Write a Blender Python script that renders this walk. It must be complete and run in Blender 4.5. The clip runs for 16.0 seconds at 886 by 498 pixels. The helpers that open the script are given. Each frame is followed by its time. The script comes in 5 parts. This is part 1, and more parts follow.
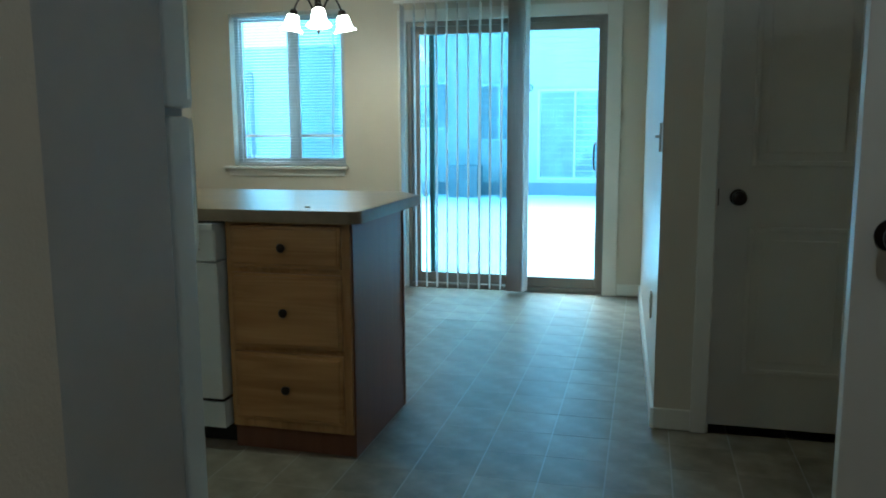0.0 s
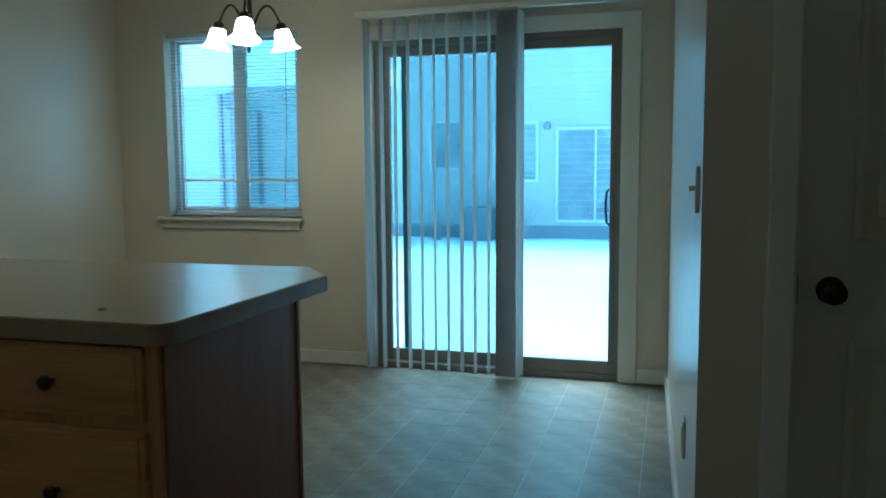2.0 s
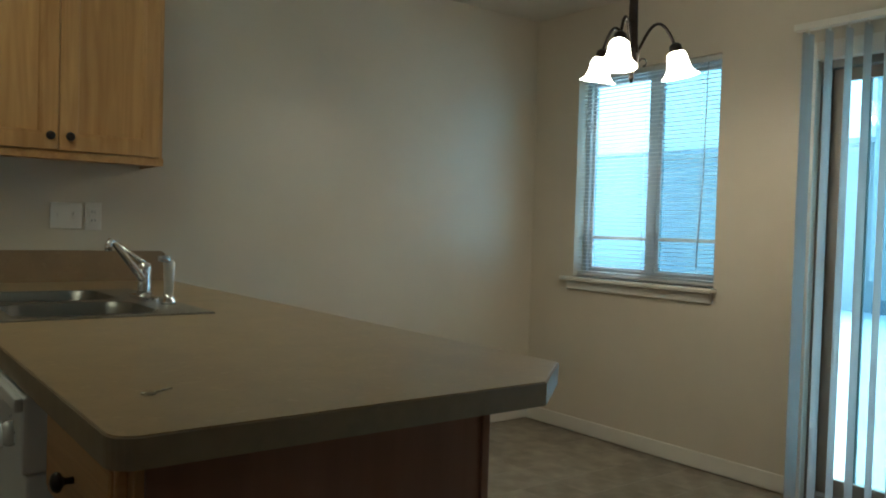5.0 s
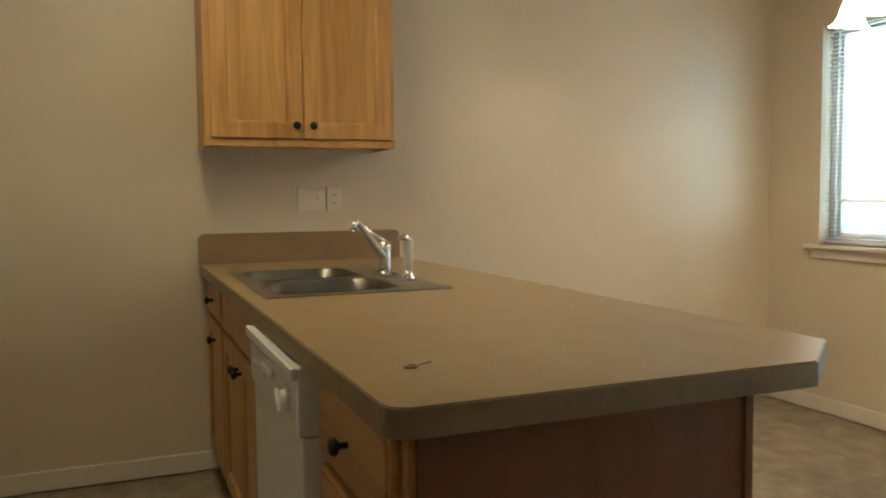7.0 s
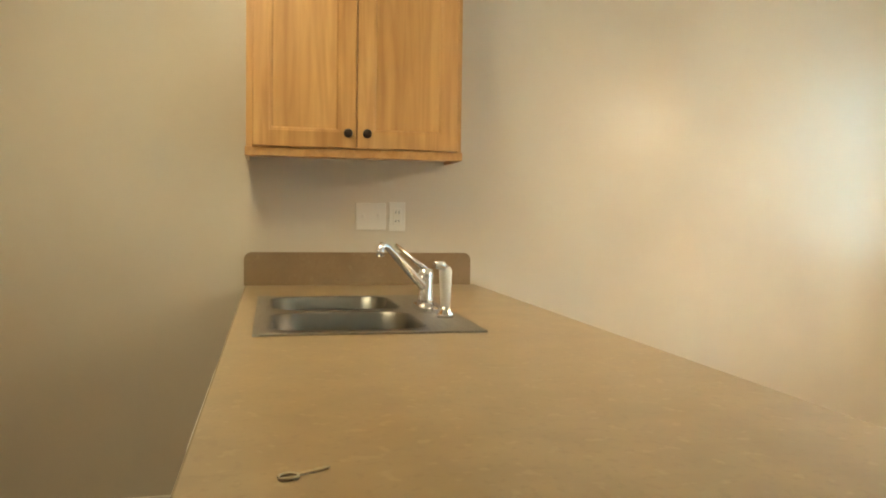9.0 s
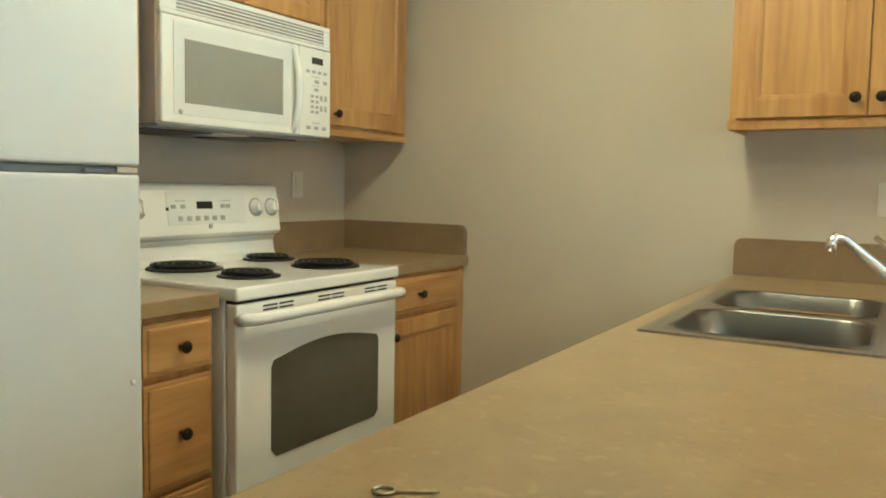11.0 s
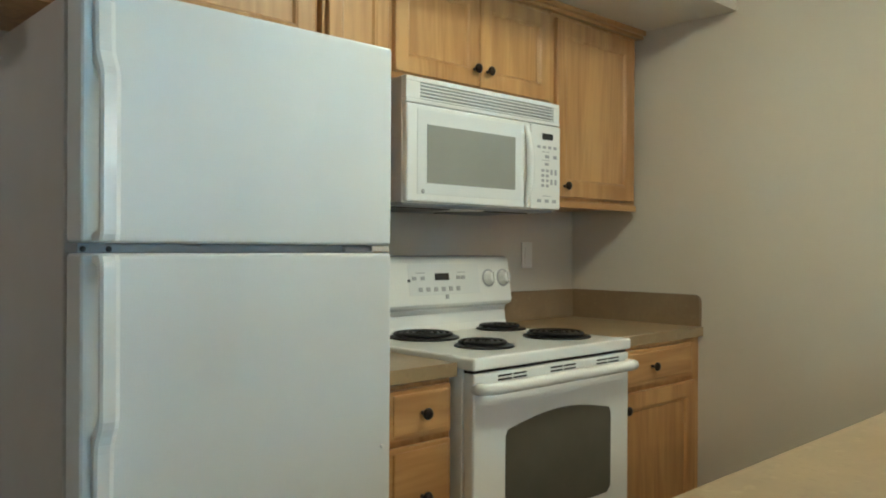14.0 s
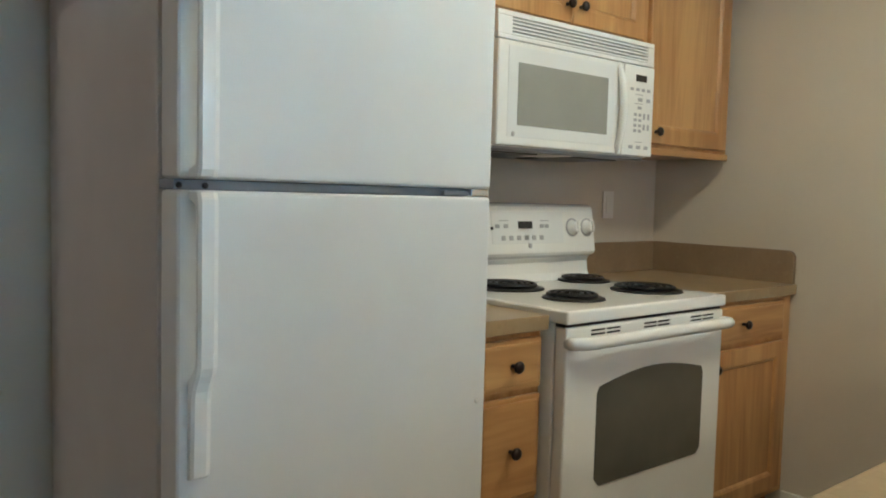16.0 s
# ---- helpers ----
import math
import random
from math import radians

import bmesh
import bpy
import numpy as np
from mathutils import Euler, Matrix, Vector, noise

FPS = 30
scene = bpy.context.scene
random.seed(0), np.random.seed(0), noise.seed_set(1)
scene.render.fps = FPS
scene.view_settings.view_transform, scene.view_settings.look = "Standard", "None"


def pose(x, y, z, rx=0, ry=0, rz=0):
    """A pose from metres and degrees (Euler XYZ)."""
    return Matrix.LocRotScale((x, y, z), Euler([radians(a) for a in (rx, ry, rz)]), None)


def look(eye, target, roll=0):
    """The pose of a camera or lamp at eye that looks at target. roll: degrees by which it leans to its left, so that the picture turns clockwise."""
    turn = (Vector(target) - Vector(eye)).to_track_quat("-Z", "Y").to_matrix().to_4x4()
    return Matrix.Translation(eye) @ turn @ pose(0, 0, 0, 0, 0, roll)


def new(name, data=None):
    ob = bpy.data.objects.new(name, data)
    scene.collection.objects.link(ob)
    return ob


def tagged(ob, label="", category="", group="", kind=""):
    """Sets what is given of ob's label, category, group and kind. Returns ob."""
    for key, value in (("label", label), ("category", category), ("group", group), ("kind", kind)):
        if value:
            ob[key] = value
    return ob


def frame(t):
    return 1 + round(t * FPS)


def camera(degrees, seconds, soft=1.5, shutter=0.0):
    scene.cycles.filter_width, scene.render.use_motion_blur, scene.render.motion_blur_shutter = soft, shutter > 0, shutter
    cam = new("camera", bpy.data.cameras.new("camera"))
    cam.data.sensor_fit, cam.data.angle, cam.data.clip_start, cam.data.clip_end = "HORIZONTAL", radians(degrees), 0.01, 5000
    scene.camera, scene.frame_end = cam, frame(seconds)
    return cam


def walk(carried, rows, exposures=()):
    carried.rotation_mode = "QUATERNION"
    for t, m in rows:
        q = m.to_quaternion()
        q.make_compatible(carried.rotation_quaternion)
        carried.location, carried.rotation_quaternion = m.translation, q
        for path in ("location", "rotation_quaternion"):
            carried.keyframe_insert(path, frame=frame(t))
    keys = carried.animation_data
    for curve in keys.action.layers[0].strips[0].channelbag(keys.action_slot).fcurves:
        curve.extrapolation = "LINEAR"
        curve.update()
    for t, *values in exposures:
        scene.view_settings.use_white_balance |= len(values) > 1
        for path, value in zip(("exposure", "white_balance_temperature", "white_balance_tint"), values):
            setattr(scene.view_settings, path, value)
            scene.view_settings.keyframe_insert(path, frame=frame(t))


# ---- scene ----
cam = camera(58.5, 16.0, 1.9)
PATH = [
    (0, (0.047, 0.004, 1.185), (-0.443, 1.921, 0.891), -0.3),
    (0.5, (0.043, 0.363, 1.196), (-0.328, 2.313, 0.95), 0.5),
    (1, (0.045, 0.691, 1.193), (-0.476, 2.605, 0.937), -0.1),
    (1.5, (0.049, 0.944, 1.19), (-0.54, 2.841, 0.956), -0.1),
    (2, (0.039, 1.239, 1.208), (-0.513, 3.151, 1.012), -0.4),
    (2.5, (0.114, 1.501, 1.197), (-0.485, 3.402, 1.032), -1.0),
    (3, (0.159, 1.714, 1.187), (-0.623, 3.549, 1.041), -0.0),
    (3.5, (0.136, 1.964, 1.184), (-0.73, 3.764, 1.071), 0.4),
    (4, (0.11, 2.125, 1.18), (-1.028, 3.766, 1.078), 0.2),
    (4.5, (0.133, 2.248, 1.192), (-1.281, 3.66, 1.127), 0.7),
    (5, (0.117, 2.27, 1.19), (-1.468, 3.489, 1.135), 1.7),
    (5.2, (0.109, 2.263, 1.197), (-1.52, 3.423, 1.135), 2.0),
    (7.3, (0.057, 2.224, 1.189), (-1.833, 2.864, 1.053), 0.2),
    (7.5, (0.038, 2.245, 1.18), (-1.873, 2.819, 1.045), 0.9),
    (8, (-0.077, 2.362, 1.18), (-1.984, 2.953, 1.06), 0.9),
    (8.2, (-0.122, 2.416, 1.194), (-2.028, 3.015, 1.103), 0.6),
    (10.3, (-0.474, 2.959, 1.208), (-2.426, 2.552, 1.056), 1.0),
    (10.5, (-0.497, 2.994, 1.213), (-2.399, 2.396, 1.064), 0.7),
    (11, (-0.529, 3.087, 1.21), (-2.242, 2.067, 1.051), 1.1),
    (11.5, (-0.534, 3.139, 1.216), (-2.126, 1.94, 1.049), 2.5),
    (12, (-0.521, 3.146, 1.23), (-2.057, 1.869, 1.121), 2.7),
    (12.5, (-0.508, 3.129, 1.233), (-2.022, 1.823, 1.173), 1.8),
    (13, (-0.497, 3.117, 1.242), (-1.992, 1.788, 1.224), 1.1),
    (13.5, (-0.491, 3.1, 1.235), (-1.94, 1.721, 1.244), 0.5),
    (14, (-0.479, 3.086, 1.235), (-1.849, 1.629, 1.231), 0.3),
    (14.5, (-0.472, 3.072, 1.236), (-1.787, 1.566, 1.203), 0.5),
    (15, (-0.465, 3.067, 1.236), (-1.717, 1.509, 1.181), 0.4),
    (15.5, (-0.472, 3.057, 1.223), (-1.665, 1.454, 1.141), 0.4),
    (16, (-0.47, 2.923, 1.222), (-1.746, 1.389, 1.088), 1.5),
]
BULB, KITCHEN, HALL_FILL = 2.5, 4.2, 9.5
EXPOSURES = [(0.0, 1.03, 4700, -4), (1.5, 0.53, 4700, -4), (3.0, 0.03, 4900, -3), (4.0, 0.04, 5150, 1), (5.2, 0.66, 5800, 9), (7.3, 1.60, 7500, 21), (8.2, 2.00, 7500, 21), (10.3, 2.46, 6600, 11),
             (12.0, 2.28, 6150, 7), (14.5, 2.10, 5550, 12), (16.0, 2.13, 5700, 18)]
walk(cam, [(t, look(eye, target, roll)) for t, eye, target, roll in PATH], EXPOSURES)

# ---- world, sun, exposure ----
world = bpy.data.worlds.new("overcast_sky")
scene.world = world
world.use_nodes = True
wn, wl = world.node_tree.nodes, world.node_tree.links
sky = wn.new("ShaderNodeTexSky")
sky.sky_type, sky.sun_disc = "NISHITA", False
sky.sun_elevation, sky.sun_rotation, sky.dust_density = radians(62), radians(-20), 6.0
wl.new(sky.outputs[0], wn["Background"].inputs[0])
wn["Background"].inputs[1].default_value = 0.50

sun_data = bpy.data.lights.new("sun", "SUN")
sun_data.energy, sun_data.angle, sun_data.color = 0.8, radians(40), (1.0, 0.97, 0.92)
sun_ob = new("sun", sun_data)
sun_ob.matrix_world = look((-1, -4, 30), (0, 0, 0))


# ---- materials ----
def mat(name, color, rough=0.5, metal=0.0, vary=0.08, scale=6.0, bump=0.0, bump_scale=120.0, spec=0.5, stretch=(1, 1, 1), coat=0.0):
    """A plain surface with soft large-scale variation and fine relief, at world size."""
    m = bpy.data.materials.new(name)
    m.use_nodes = True
    n, l = m.node_tree.nodes, m.node_tree.links
    b = n["Principled BSDF"]
    b.inputs["Roughness"].default_value, b.inputs["Metallic"].default_value = rough, metal
    b.inputs["Specular IOR Level"].default_value = spec
    b.inputs["Coat Weight"].default_value = coat
    tc = n.new("ShaderNodeTexCoord")
    mp = n.new("ShaderNodeMapping")
    mp.inputs["Scale"].default_value = stretch
    l.new(tc.outputs["Object"], mp.inputs[0])
    t = n.new("ShaderNodeTexNoise")
    t.inputs["Scale"].default_value, t.inputs["Detail"].default_value = scale, 5.0
    l.new(mp.outputs[0], t.inputs["Vector"])
    r = n.new("ShaderNodeValToRGB")
    r.color_ramp.elements[0].position, r.color_ramp.elements[1].position = 0.3, 0.7
    r.color_ramp.elements[0].color = (*[c * (1 - vary) for c in color], 1)
    r.color_ramp.elements[1].color = (*[min(1, c * (1 + vary)) for c in color], 1)
    l.new(t.outputs[0], r.inputs[0])
    l.new(r.outputs[0], b.inputs["Base Color"])
    if bump:
        t2 = n.new("ShaderNodeTexNoise")
        t2.inputs["Scale"].default_value, t2.inputs["Detail"].default_value = bump_scale, 3.0
        l.new(mp.outputs[0], t2.inputs["Vector"])
        bp = n.new("ShaderNodeBump")
        bp.inputs["Strength"].default_value, bp.inputs["Distance"].default_value = bump, 0.002
        l.new(t2.outputs[0], bp.inputs["Height"])
        l.new(bp.outputs[0], b.inputs["Normal"])
    return m


def wood(name, light, dark, rough=0.38, axis=2, figure=0.13):
    """Maple with stretched grain along one axis and a varied tone from board to board."""
    m = bpy.data.materials.new(name)
    m.use_nodes = True
    n, l = m.node_tree.nodes, m.node_tree.links
    b = n["Principled BSDF"]
    b.inputs["Roughness"].default_value = rough
    tc, mp = n.new("ShaderNodeTexCoord"), n.new("ShaderNodeMapping")
    stretch = [26.0, 26.0, 26.0]
    stretch[axis] = 2.2
    mp.inputs["Scale"].default_value = stretch
    l.new(tc.outputs["Object"], mp.inputs[0])
    info = n.new("ShaderNodeObjectInfo")
    add = n.new("ShaderNodeVectorMath")
    add.operation = "MULTIPLY_ADD"
    cmb = n.new("ShaderNodeCombineXYZ")
    for k in range(3):
        l.new(info.outputs["Random"], cmb.inputs[k])
    add.inputs[1].default_value = (37, 53, 29)
    l.new(cmb.outputs[0], add.inputs[0])
    l.new(mp.outputs[0], add.inputs[2])
    t = n.new("ShaderNodeTexNoise")
    t.inputs["Scale"].default_value, t.inputs["Detail"].default_value, t.inputs["Distortion"].default_value = 1.0, 6.0, 0.6
    l.new(add.outputs[0], t.inputs["Vector"])
    t2 = n.new("ShaderNodeTexNoise")
    t2.inputs["Scale"].default_value, t2.inputs["Detail"].default_value = 0.16, 2.0
    l.new(add.outputs[0], t2.inputs["Vector"])
    mx = n.new("ShaderNodeMath")
    mx.operation = "MULTIPLY_ADD"
    mx.inputs[1].default_value = 0.5
    l.new(t2.outputs[0], mx.inputs[0])
    half = n.new("ShaderNodeMath")
    half.operation = "MULTIPLY"
    half.inputs[1].default_value = 0.5
    l.new(t.outputs[0], half.inputs[0])
    l.new(half.outputs[0], mx.inputs[2])
    # arched figure: bands cut from a slow, long noise
    slow = n.new("ShaderNodeTexNoise")
    slow.inputs["Scale"].default_value, slow.inputs["Detail"].default_value, slow.inputs["Distortion"].default_value = 0.26, 1.5, 0.4
    l.new(add.outputs[0], slow.inputs["Vector"])
    band = n.new("ShaderNodeMath")
    band.operation = "MULTIPLY"
    band.inputs[1].default_value = 13.0
    l.new(slow.outputs[0], band.inputs[0])
    saw = n.new("ShaderNodeMath")
    saw.operation = "PINGPONG"
    saw.inputs[1].default_value = 0.5
    l.new(band.outputs[0], saw.inputs[0])
    fig = n.new("ShaderNodeMath")
    fig.operation = "MULTIPLY_ADD"
    fig.inputs[1].default_value = figure
    l.new(saw.outputs[0], fig.inputs[0])
    l.new(mx.outputs[0], fig.inputs[2])
    r = n.new("ShaderNodeValToRGB")
    r.color_ramp.elements[0].position, r.color_ramp.elements[1].position = 0.36 + figure * 0.25, 0.62 + figure * 0.25
    r.color_ramp.elements[0].color, r.color_ramp.elements[1].color = (*dark, 1), (*light, 1)
    l.new(fig.outputs[0], r.inputs[0])
    l.new(r.outputs[0], b.inputs["Base Color"])
    bp = n.new("ShaderNodeBump")
    bp.inputs["Strength"].default_value, bp.inputs["Distance"].default_value = 0.15, 0.001
    l.new(t.outputs[0], bp.inputs["Height"])
    l.new(bp.outputs[0], b.inputs["Normal"])
    return m


def speckled(name, base, spot, pale, rough, scale):
    """Laminate with fine two-tone flecks and cloudy patches."""
    m = mat(name, base, rough, vary=0.10, scale=9.0)
    n, l = m.node_tree.nodes, m.node_tree.links
    b = n["Principled BSDF"]
    cloud = b.inputs["Base Color"].links[0].from_socket
    tc = n.new("ShaderNodeTexCoord")
    last = cloud
    for color, sc, lo, hi in ((spot, scale, 0.58, 0.66), (pale, scale * 0.55, 0.62, 0.70)):
        t = n.new("ShaderNodeTexNoise")
        t.inputs["Scale"].default_value, t.inputs["Detail"].default_value = sc, 2.0
        l.new(tc.outputs["Object"], t.inputs["Vector"])
        mr = n.new("ShaderNodeMapRange")
        mr.inputs["From Min"].default_value, mr.inputs["From Max"].default_value, mr.inputs["To Max"].default_value = lo, hi, 0.35
        l.new(t.outputs[0], mr.inputs[0])
        mix = n.new("ShaderNodeMix")
        mix.data_type = "RGBA"
        l.new(mr.outputs[0], mix.inputs[0])
        l.new(last, mix.inputs[6])
        mix.inputs[7].default_value = (*color, 1)
        last = mix.outputs[2]
    l.new(last, b.inputs["Base Color"])
    return m


def tile_mat(name):
    """Vinyl tile with stony mottling and a tone of its own for each tile."""
    m = mat(name, (0.245, 0.21, 0.16), 0.42, spec=0.28, vary=0.3, scale=9.0, bump=0.12, bump_scale=60.0)
    n, l = m.node_tree.nodes, m.node_tree.links
    b = n["Principled BSDF"]
    src = b.inputs["Base Color"].links[0].from_socket
    info = n.new("ShaderNodeObjectInfo")
    geo = n.new("ShaderNodeNewGeometry")
    sm = n.new("ShaderNodeMath")
    l.new(info.outputs["Random"], sm.inputs[0])
    l.new(geo.outputs["Random Per Island"], sm.inputs[1])
    fr = n.new("ShaderNodeMath")
    fr.operation = "FRACT"
    l.new(sm.outputs[0], fr.inputs[0])
    mr = n.new("ShaderNodeMapRange")
    mr.inputs["To Min"].default_value, mr.inputs["To Max"].default_value = 0.86, 1.12
    l.new(fr.outputs[0], mr.inputs[0])
    hs = n.new("ShaderNodeHueSaturation")
    l.new(mr.outputs[0], hs.inputs["Value"])
    l.new(src, hs.inputs["Color"])
    l.new(hs.outputs[0], b.inputs["Base Color"])
    return m


def glass(name, tint, rough=0.0):
    m = bpy.data.materials.new(name)
    m.use_nodes = True
    n, l = m.node_tree.nodes, m.node_tree.links
    n.remove(n["Principled BSDF"])
    tr, gl, mix = n.new("ShaderNodeBsdfTransparent"), n.new("ShaderNodeBsdfGlossy"), n.new("ShaderNodeMixShader")
    tr.inputs[0].default_value, gl.inputs["Roughness"].default_value = (*tint, 1), rough
    mix.inputs[0].default_value = 0.022
    l.new(tr.outputs[0], mix.inputs[1])
    l.new(gl.outputs[0], mix.inputs[2])
    l.new(mix.outputs[0], n["Material Output"].inputs[0])
    return m


def glow(name, color, strength):
    m = bpy.data.materials.new(name)
    m.use_nodes = True
    b = m.node_tree.nodes["Principled BSDF"]
    b.inputs["Base Color"].default_value = (0.85, 0.83, 0.78, 1)
    b.inputs["Emission Color"].default_value, b.inputs["Emission Strength"].default_value = (*color, 1), strength
    return m


WALL = mat("beige_wall_paint", (0.62, 0.55, 0.44), 0.33, vary=0.03, scale=2.5, bump=0.25, bump_scale=180)
CEIL = mat("ceiling_paint", (0.62, 0.56, 0.46), 0.8, vary=0.03, bump=0.4, bump_scale=90)
TRIM = mat("white_trim_paint", (0.72, 0.68, 0.60), 0.35, vary=0.03)
DOORW = mat("white_door_paint", (0.72, 0.68, 0.61), 0.38, vary=0.03, bump=0.1, bump_scale=60)
MAPLE = wood("maple_upright_grain", (0.57, 0.32, 0.12), (0.38, 0.185, 0.06))
MAPLE_X = wood("maple_level_grain", (0.57, 0.32, 0.12), (0.38, 0.185, 0.06), axis=0)
CHERRY = wood("brown_end_panel_wood", (0.215, 0.098, 0.056), (0.178, 0.078, 0.044), rough=0.42, figure=0.05)
CHERRY.node_tree.nodes["Principled BSDF"].inputs["Specular IOR Level"].default_value = 0.25
LAMINATE = speckled("tan_laminate", (0.33, 0.235, 0.125), (0.26, 0.18, 0.095), (0.46, 0.35, 0.20), 0.3, 60)
# Countertop laminate made darker: shade on the upright splash is in the colour.
LAMINATE_SHADED = speckled("tan_laminate_shaded_splash", (0.27, 0.185, 0.105), (0.24, 0.16, 0.085), (0.33, 0.24, 0.14), 0.35, 60)
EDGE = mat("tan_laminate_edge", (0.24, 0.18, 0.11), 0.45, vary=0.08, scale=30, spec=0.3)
BRONZE = mat("oil_rubbed_bronze", (0.03, 0.022, 0.018), 0.35, 0.7, vary=0.25, scale=40)
APPL = mat("white_appliance_enamel", (0.70, 0.71, 0.69), 0.35, vary=0.015, bump=0.12, bump_scale=260)
APPL_S = mat("smooth_white_enamel", (0.80, 0.80, 0.76), 0.18, vary=0.015)
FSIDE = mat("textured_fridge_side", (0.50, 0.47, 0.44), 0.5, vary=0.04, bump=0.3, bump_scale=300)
GASKET = mat("grey_gasket", (0.25, 0.27, 0.29), 0.6)
GREY = mat("grey_vinyl", (0.30, 0.31, 0.32), 0.5)
DARK = mat("black_plastic", (0.015, 0.015, 0.016), 0.35)
OVEN = mat("smoked_oven_glass", (0.10, 0.095, 0.075), 0.08, vary=0.1)
MWIN = mat("grey_microwave_screen", (0.30, 0.30, 0.27), 0.2, vary=0.04)
INK = mat("grey_print", (0.38, 0.385, 0.39), 0.6)
COIL = mat("black_heating_coil", (0.012, 0.012, 0.012), 0.4, 0.3)
STEEL = mat("brushed_stainless_steel", (0.34, 0.33, 0.30), 0.40, 1.0, vary=0.12, scale=3, bump=0.1, bump_scale=40, stretch=(3, 60, 3))
# Base colour below the deck's steel, to put the shade inside the bowls.
BOWL = mat("shaded_steel_bowl", (0.22, 0.215, 0.20), 0.30, 1.0, vary=0.15, scale=2.0, bump=0.05, bump_scale=30)
CHROME = mat("polished_chrome", (0.78, 0.78, 0.78), 0.08, 1.0, vary=0.02)
PLATE = mat("ivory_wall_plate", (0.74, 0.70, 0.62), 0.35, vary=0.02)
ALU = mat("tan_aluminium_frame", (0.25, 0.22, 0.185), 0.45, 0.2, vary=0.06)
VANE = mat("pale_vinyl_vane", (0.56, 0.51, 0.45), 0.7, vary=0.05, spec=0.12)
VINYL = mat("pale_window_vinyl", (0.52, 0.53, 0.53), 0.45)
SLAT = mat("white_blind_slat", (0.66, 0.64, 0.60), 0.45, vary=0.03)
for thin in (VANE, SLAT):
    nn, ll = thin.node_tree.nodes, thin.node_tree.links
    tl, ms = nn.new("ShaderNodeBsdfTranslucent"), nn.new("ShaderNodeMixShader")
    tl.inputs[0].default_value, ms.inputs[0].default_value = (0.85, 0.83, 0.80, 1), 0.05 if thin is VANE else 0.26
    ll.new(nn["Principled BSDF"].outputs[0], ms.inputs[1])
    ll.new(tl.outputs[0], ms.inputs[2])
    ll.new(ms.outputs[0], nn["Material Output"].inputs[0])
TILE = tile_mat("stone_look_vinyl_tile")
GROUT = mat("pale_grout", (0.34, 0.31, 0.26), 0.45, vary=0.1, scale=30)
# Cyan tint cools the daylight passing through; it is not the glass's own colour.
PANE = glass("cyan_tinted_glass", (0.67, 0.93, 0.985))
SCREEN = glass("insect_screen_mesh", (0.86, 0.92, 0.93))
for nd in list(SCREEN.node_tree.nodes):
    if nd.type == "BSDF_GLOSSY":
        weave = SCREEN.node_tree.nodes.new("ShaderNodeBsdfDiffuse")
        weave.inputs[0].default_value = (0.10, 0.11, 0.11, 1)
        joint = nd.outputs[0].links[0].to_node
        joint.inputs[0].default_value = 0.20
        SCREEN.node_tree.links.new(weave.outputs[0], joint.inputs[2])
        SCREEN.node_tree.nodes.remove(nd)
SHADE = glow("frosted_lamp_glass", (1.0, 0.86, 0.62), 9.0)
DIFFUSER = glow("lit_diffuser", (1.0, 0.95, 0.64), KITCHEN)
# glow of the added, unseen hall lamp
FILL_DOME = glow("hall_fill_dome", (1.0, 0.90, 0.76), HALL_FILL)
BRASS = mat("dull_brass", (0.42, 0.36, 0.25), 0.35, 0.8, vary=0.2, scale=80)
SNOW = mat("snow", (0.86, 0.87, 0.90), 0.7, vary=0.04, scale=0.5, bump=0.6, bump_scale=4)
SIDING = mat("grey_beige_siding", (0.60, 0.595, 0.57), 0.6, vary=0.06, scale=1.5)
SIDING2 = mat("pale_siding", (0.64, 0.64, 0.63), 0.6, vary=0.06, scale=1.0)
HTRIM = mat("white_house_trim", (0.75, 0.75, 0.74), 0.5)
# Far panes lifted to mid grey; the bright haze over them is in the colour.
HGLASS = mat("hazed_house_window", (0.33, 0.36, 0.38), 0.12, vary=0.3, scale=2)
ROOF = mat("snowy_shingles", (0.55, 0.56, 0.58), 0.8, vary=0.2, scale=2)
TWIG = mat("grey_brown_twig", (0.48, 0.45, 0.42), 0.8, vary=0.2, scale=20)
# near-black filler: shade inside gaps and vent slots, painted as solid strips
GAP_SHADE = mat("black_gap_shade", (0.01, 0.01, 0.01), 0.9)


# ---- mesh helpers ----
def bx(bm, x0, x1, y0, y1, z0, z1, bevel=0.0, seg=2):
    """Adds a box with softened edges to bm."""
    x0, x1, y0, y1, z0, z1 = min(x0, x1), max(x0, x1), min(y0, y1), max(y0, y1), min(z0, z1), max(z0, z1)
    g = bmesh.ops.create_cube(bm, size=1.0, matrix=Matrix.LocRotScale(((x0 + x1) / 2, (y0 + y1) / 2, (z0 + z1) / 2), None, (x1 - x0, y1 - y0, z1 - z0)))
    if bevel:
        es = list({e for v in g["verts"] for e in v.link_edges})
        bmesh.ops.bevel(bm, geom=es, offset=bevel, segments=seg, affect="EDGES", profile=0.6)
    return bm


def box(x0, x1, y0, y1, z0, z1, bevel=0.0, seg=2):
    return bx(bmesh.new(), x0, x1, y0, y1, z0, z1, bevel, seg)


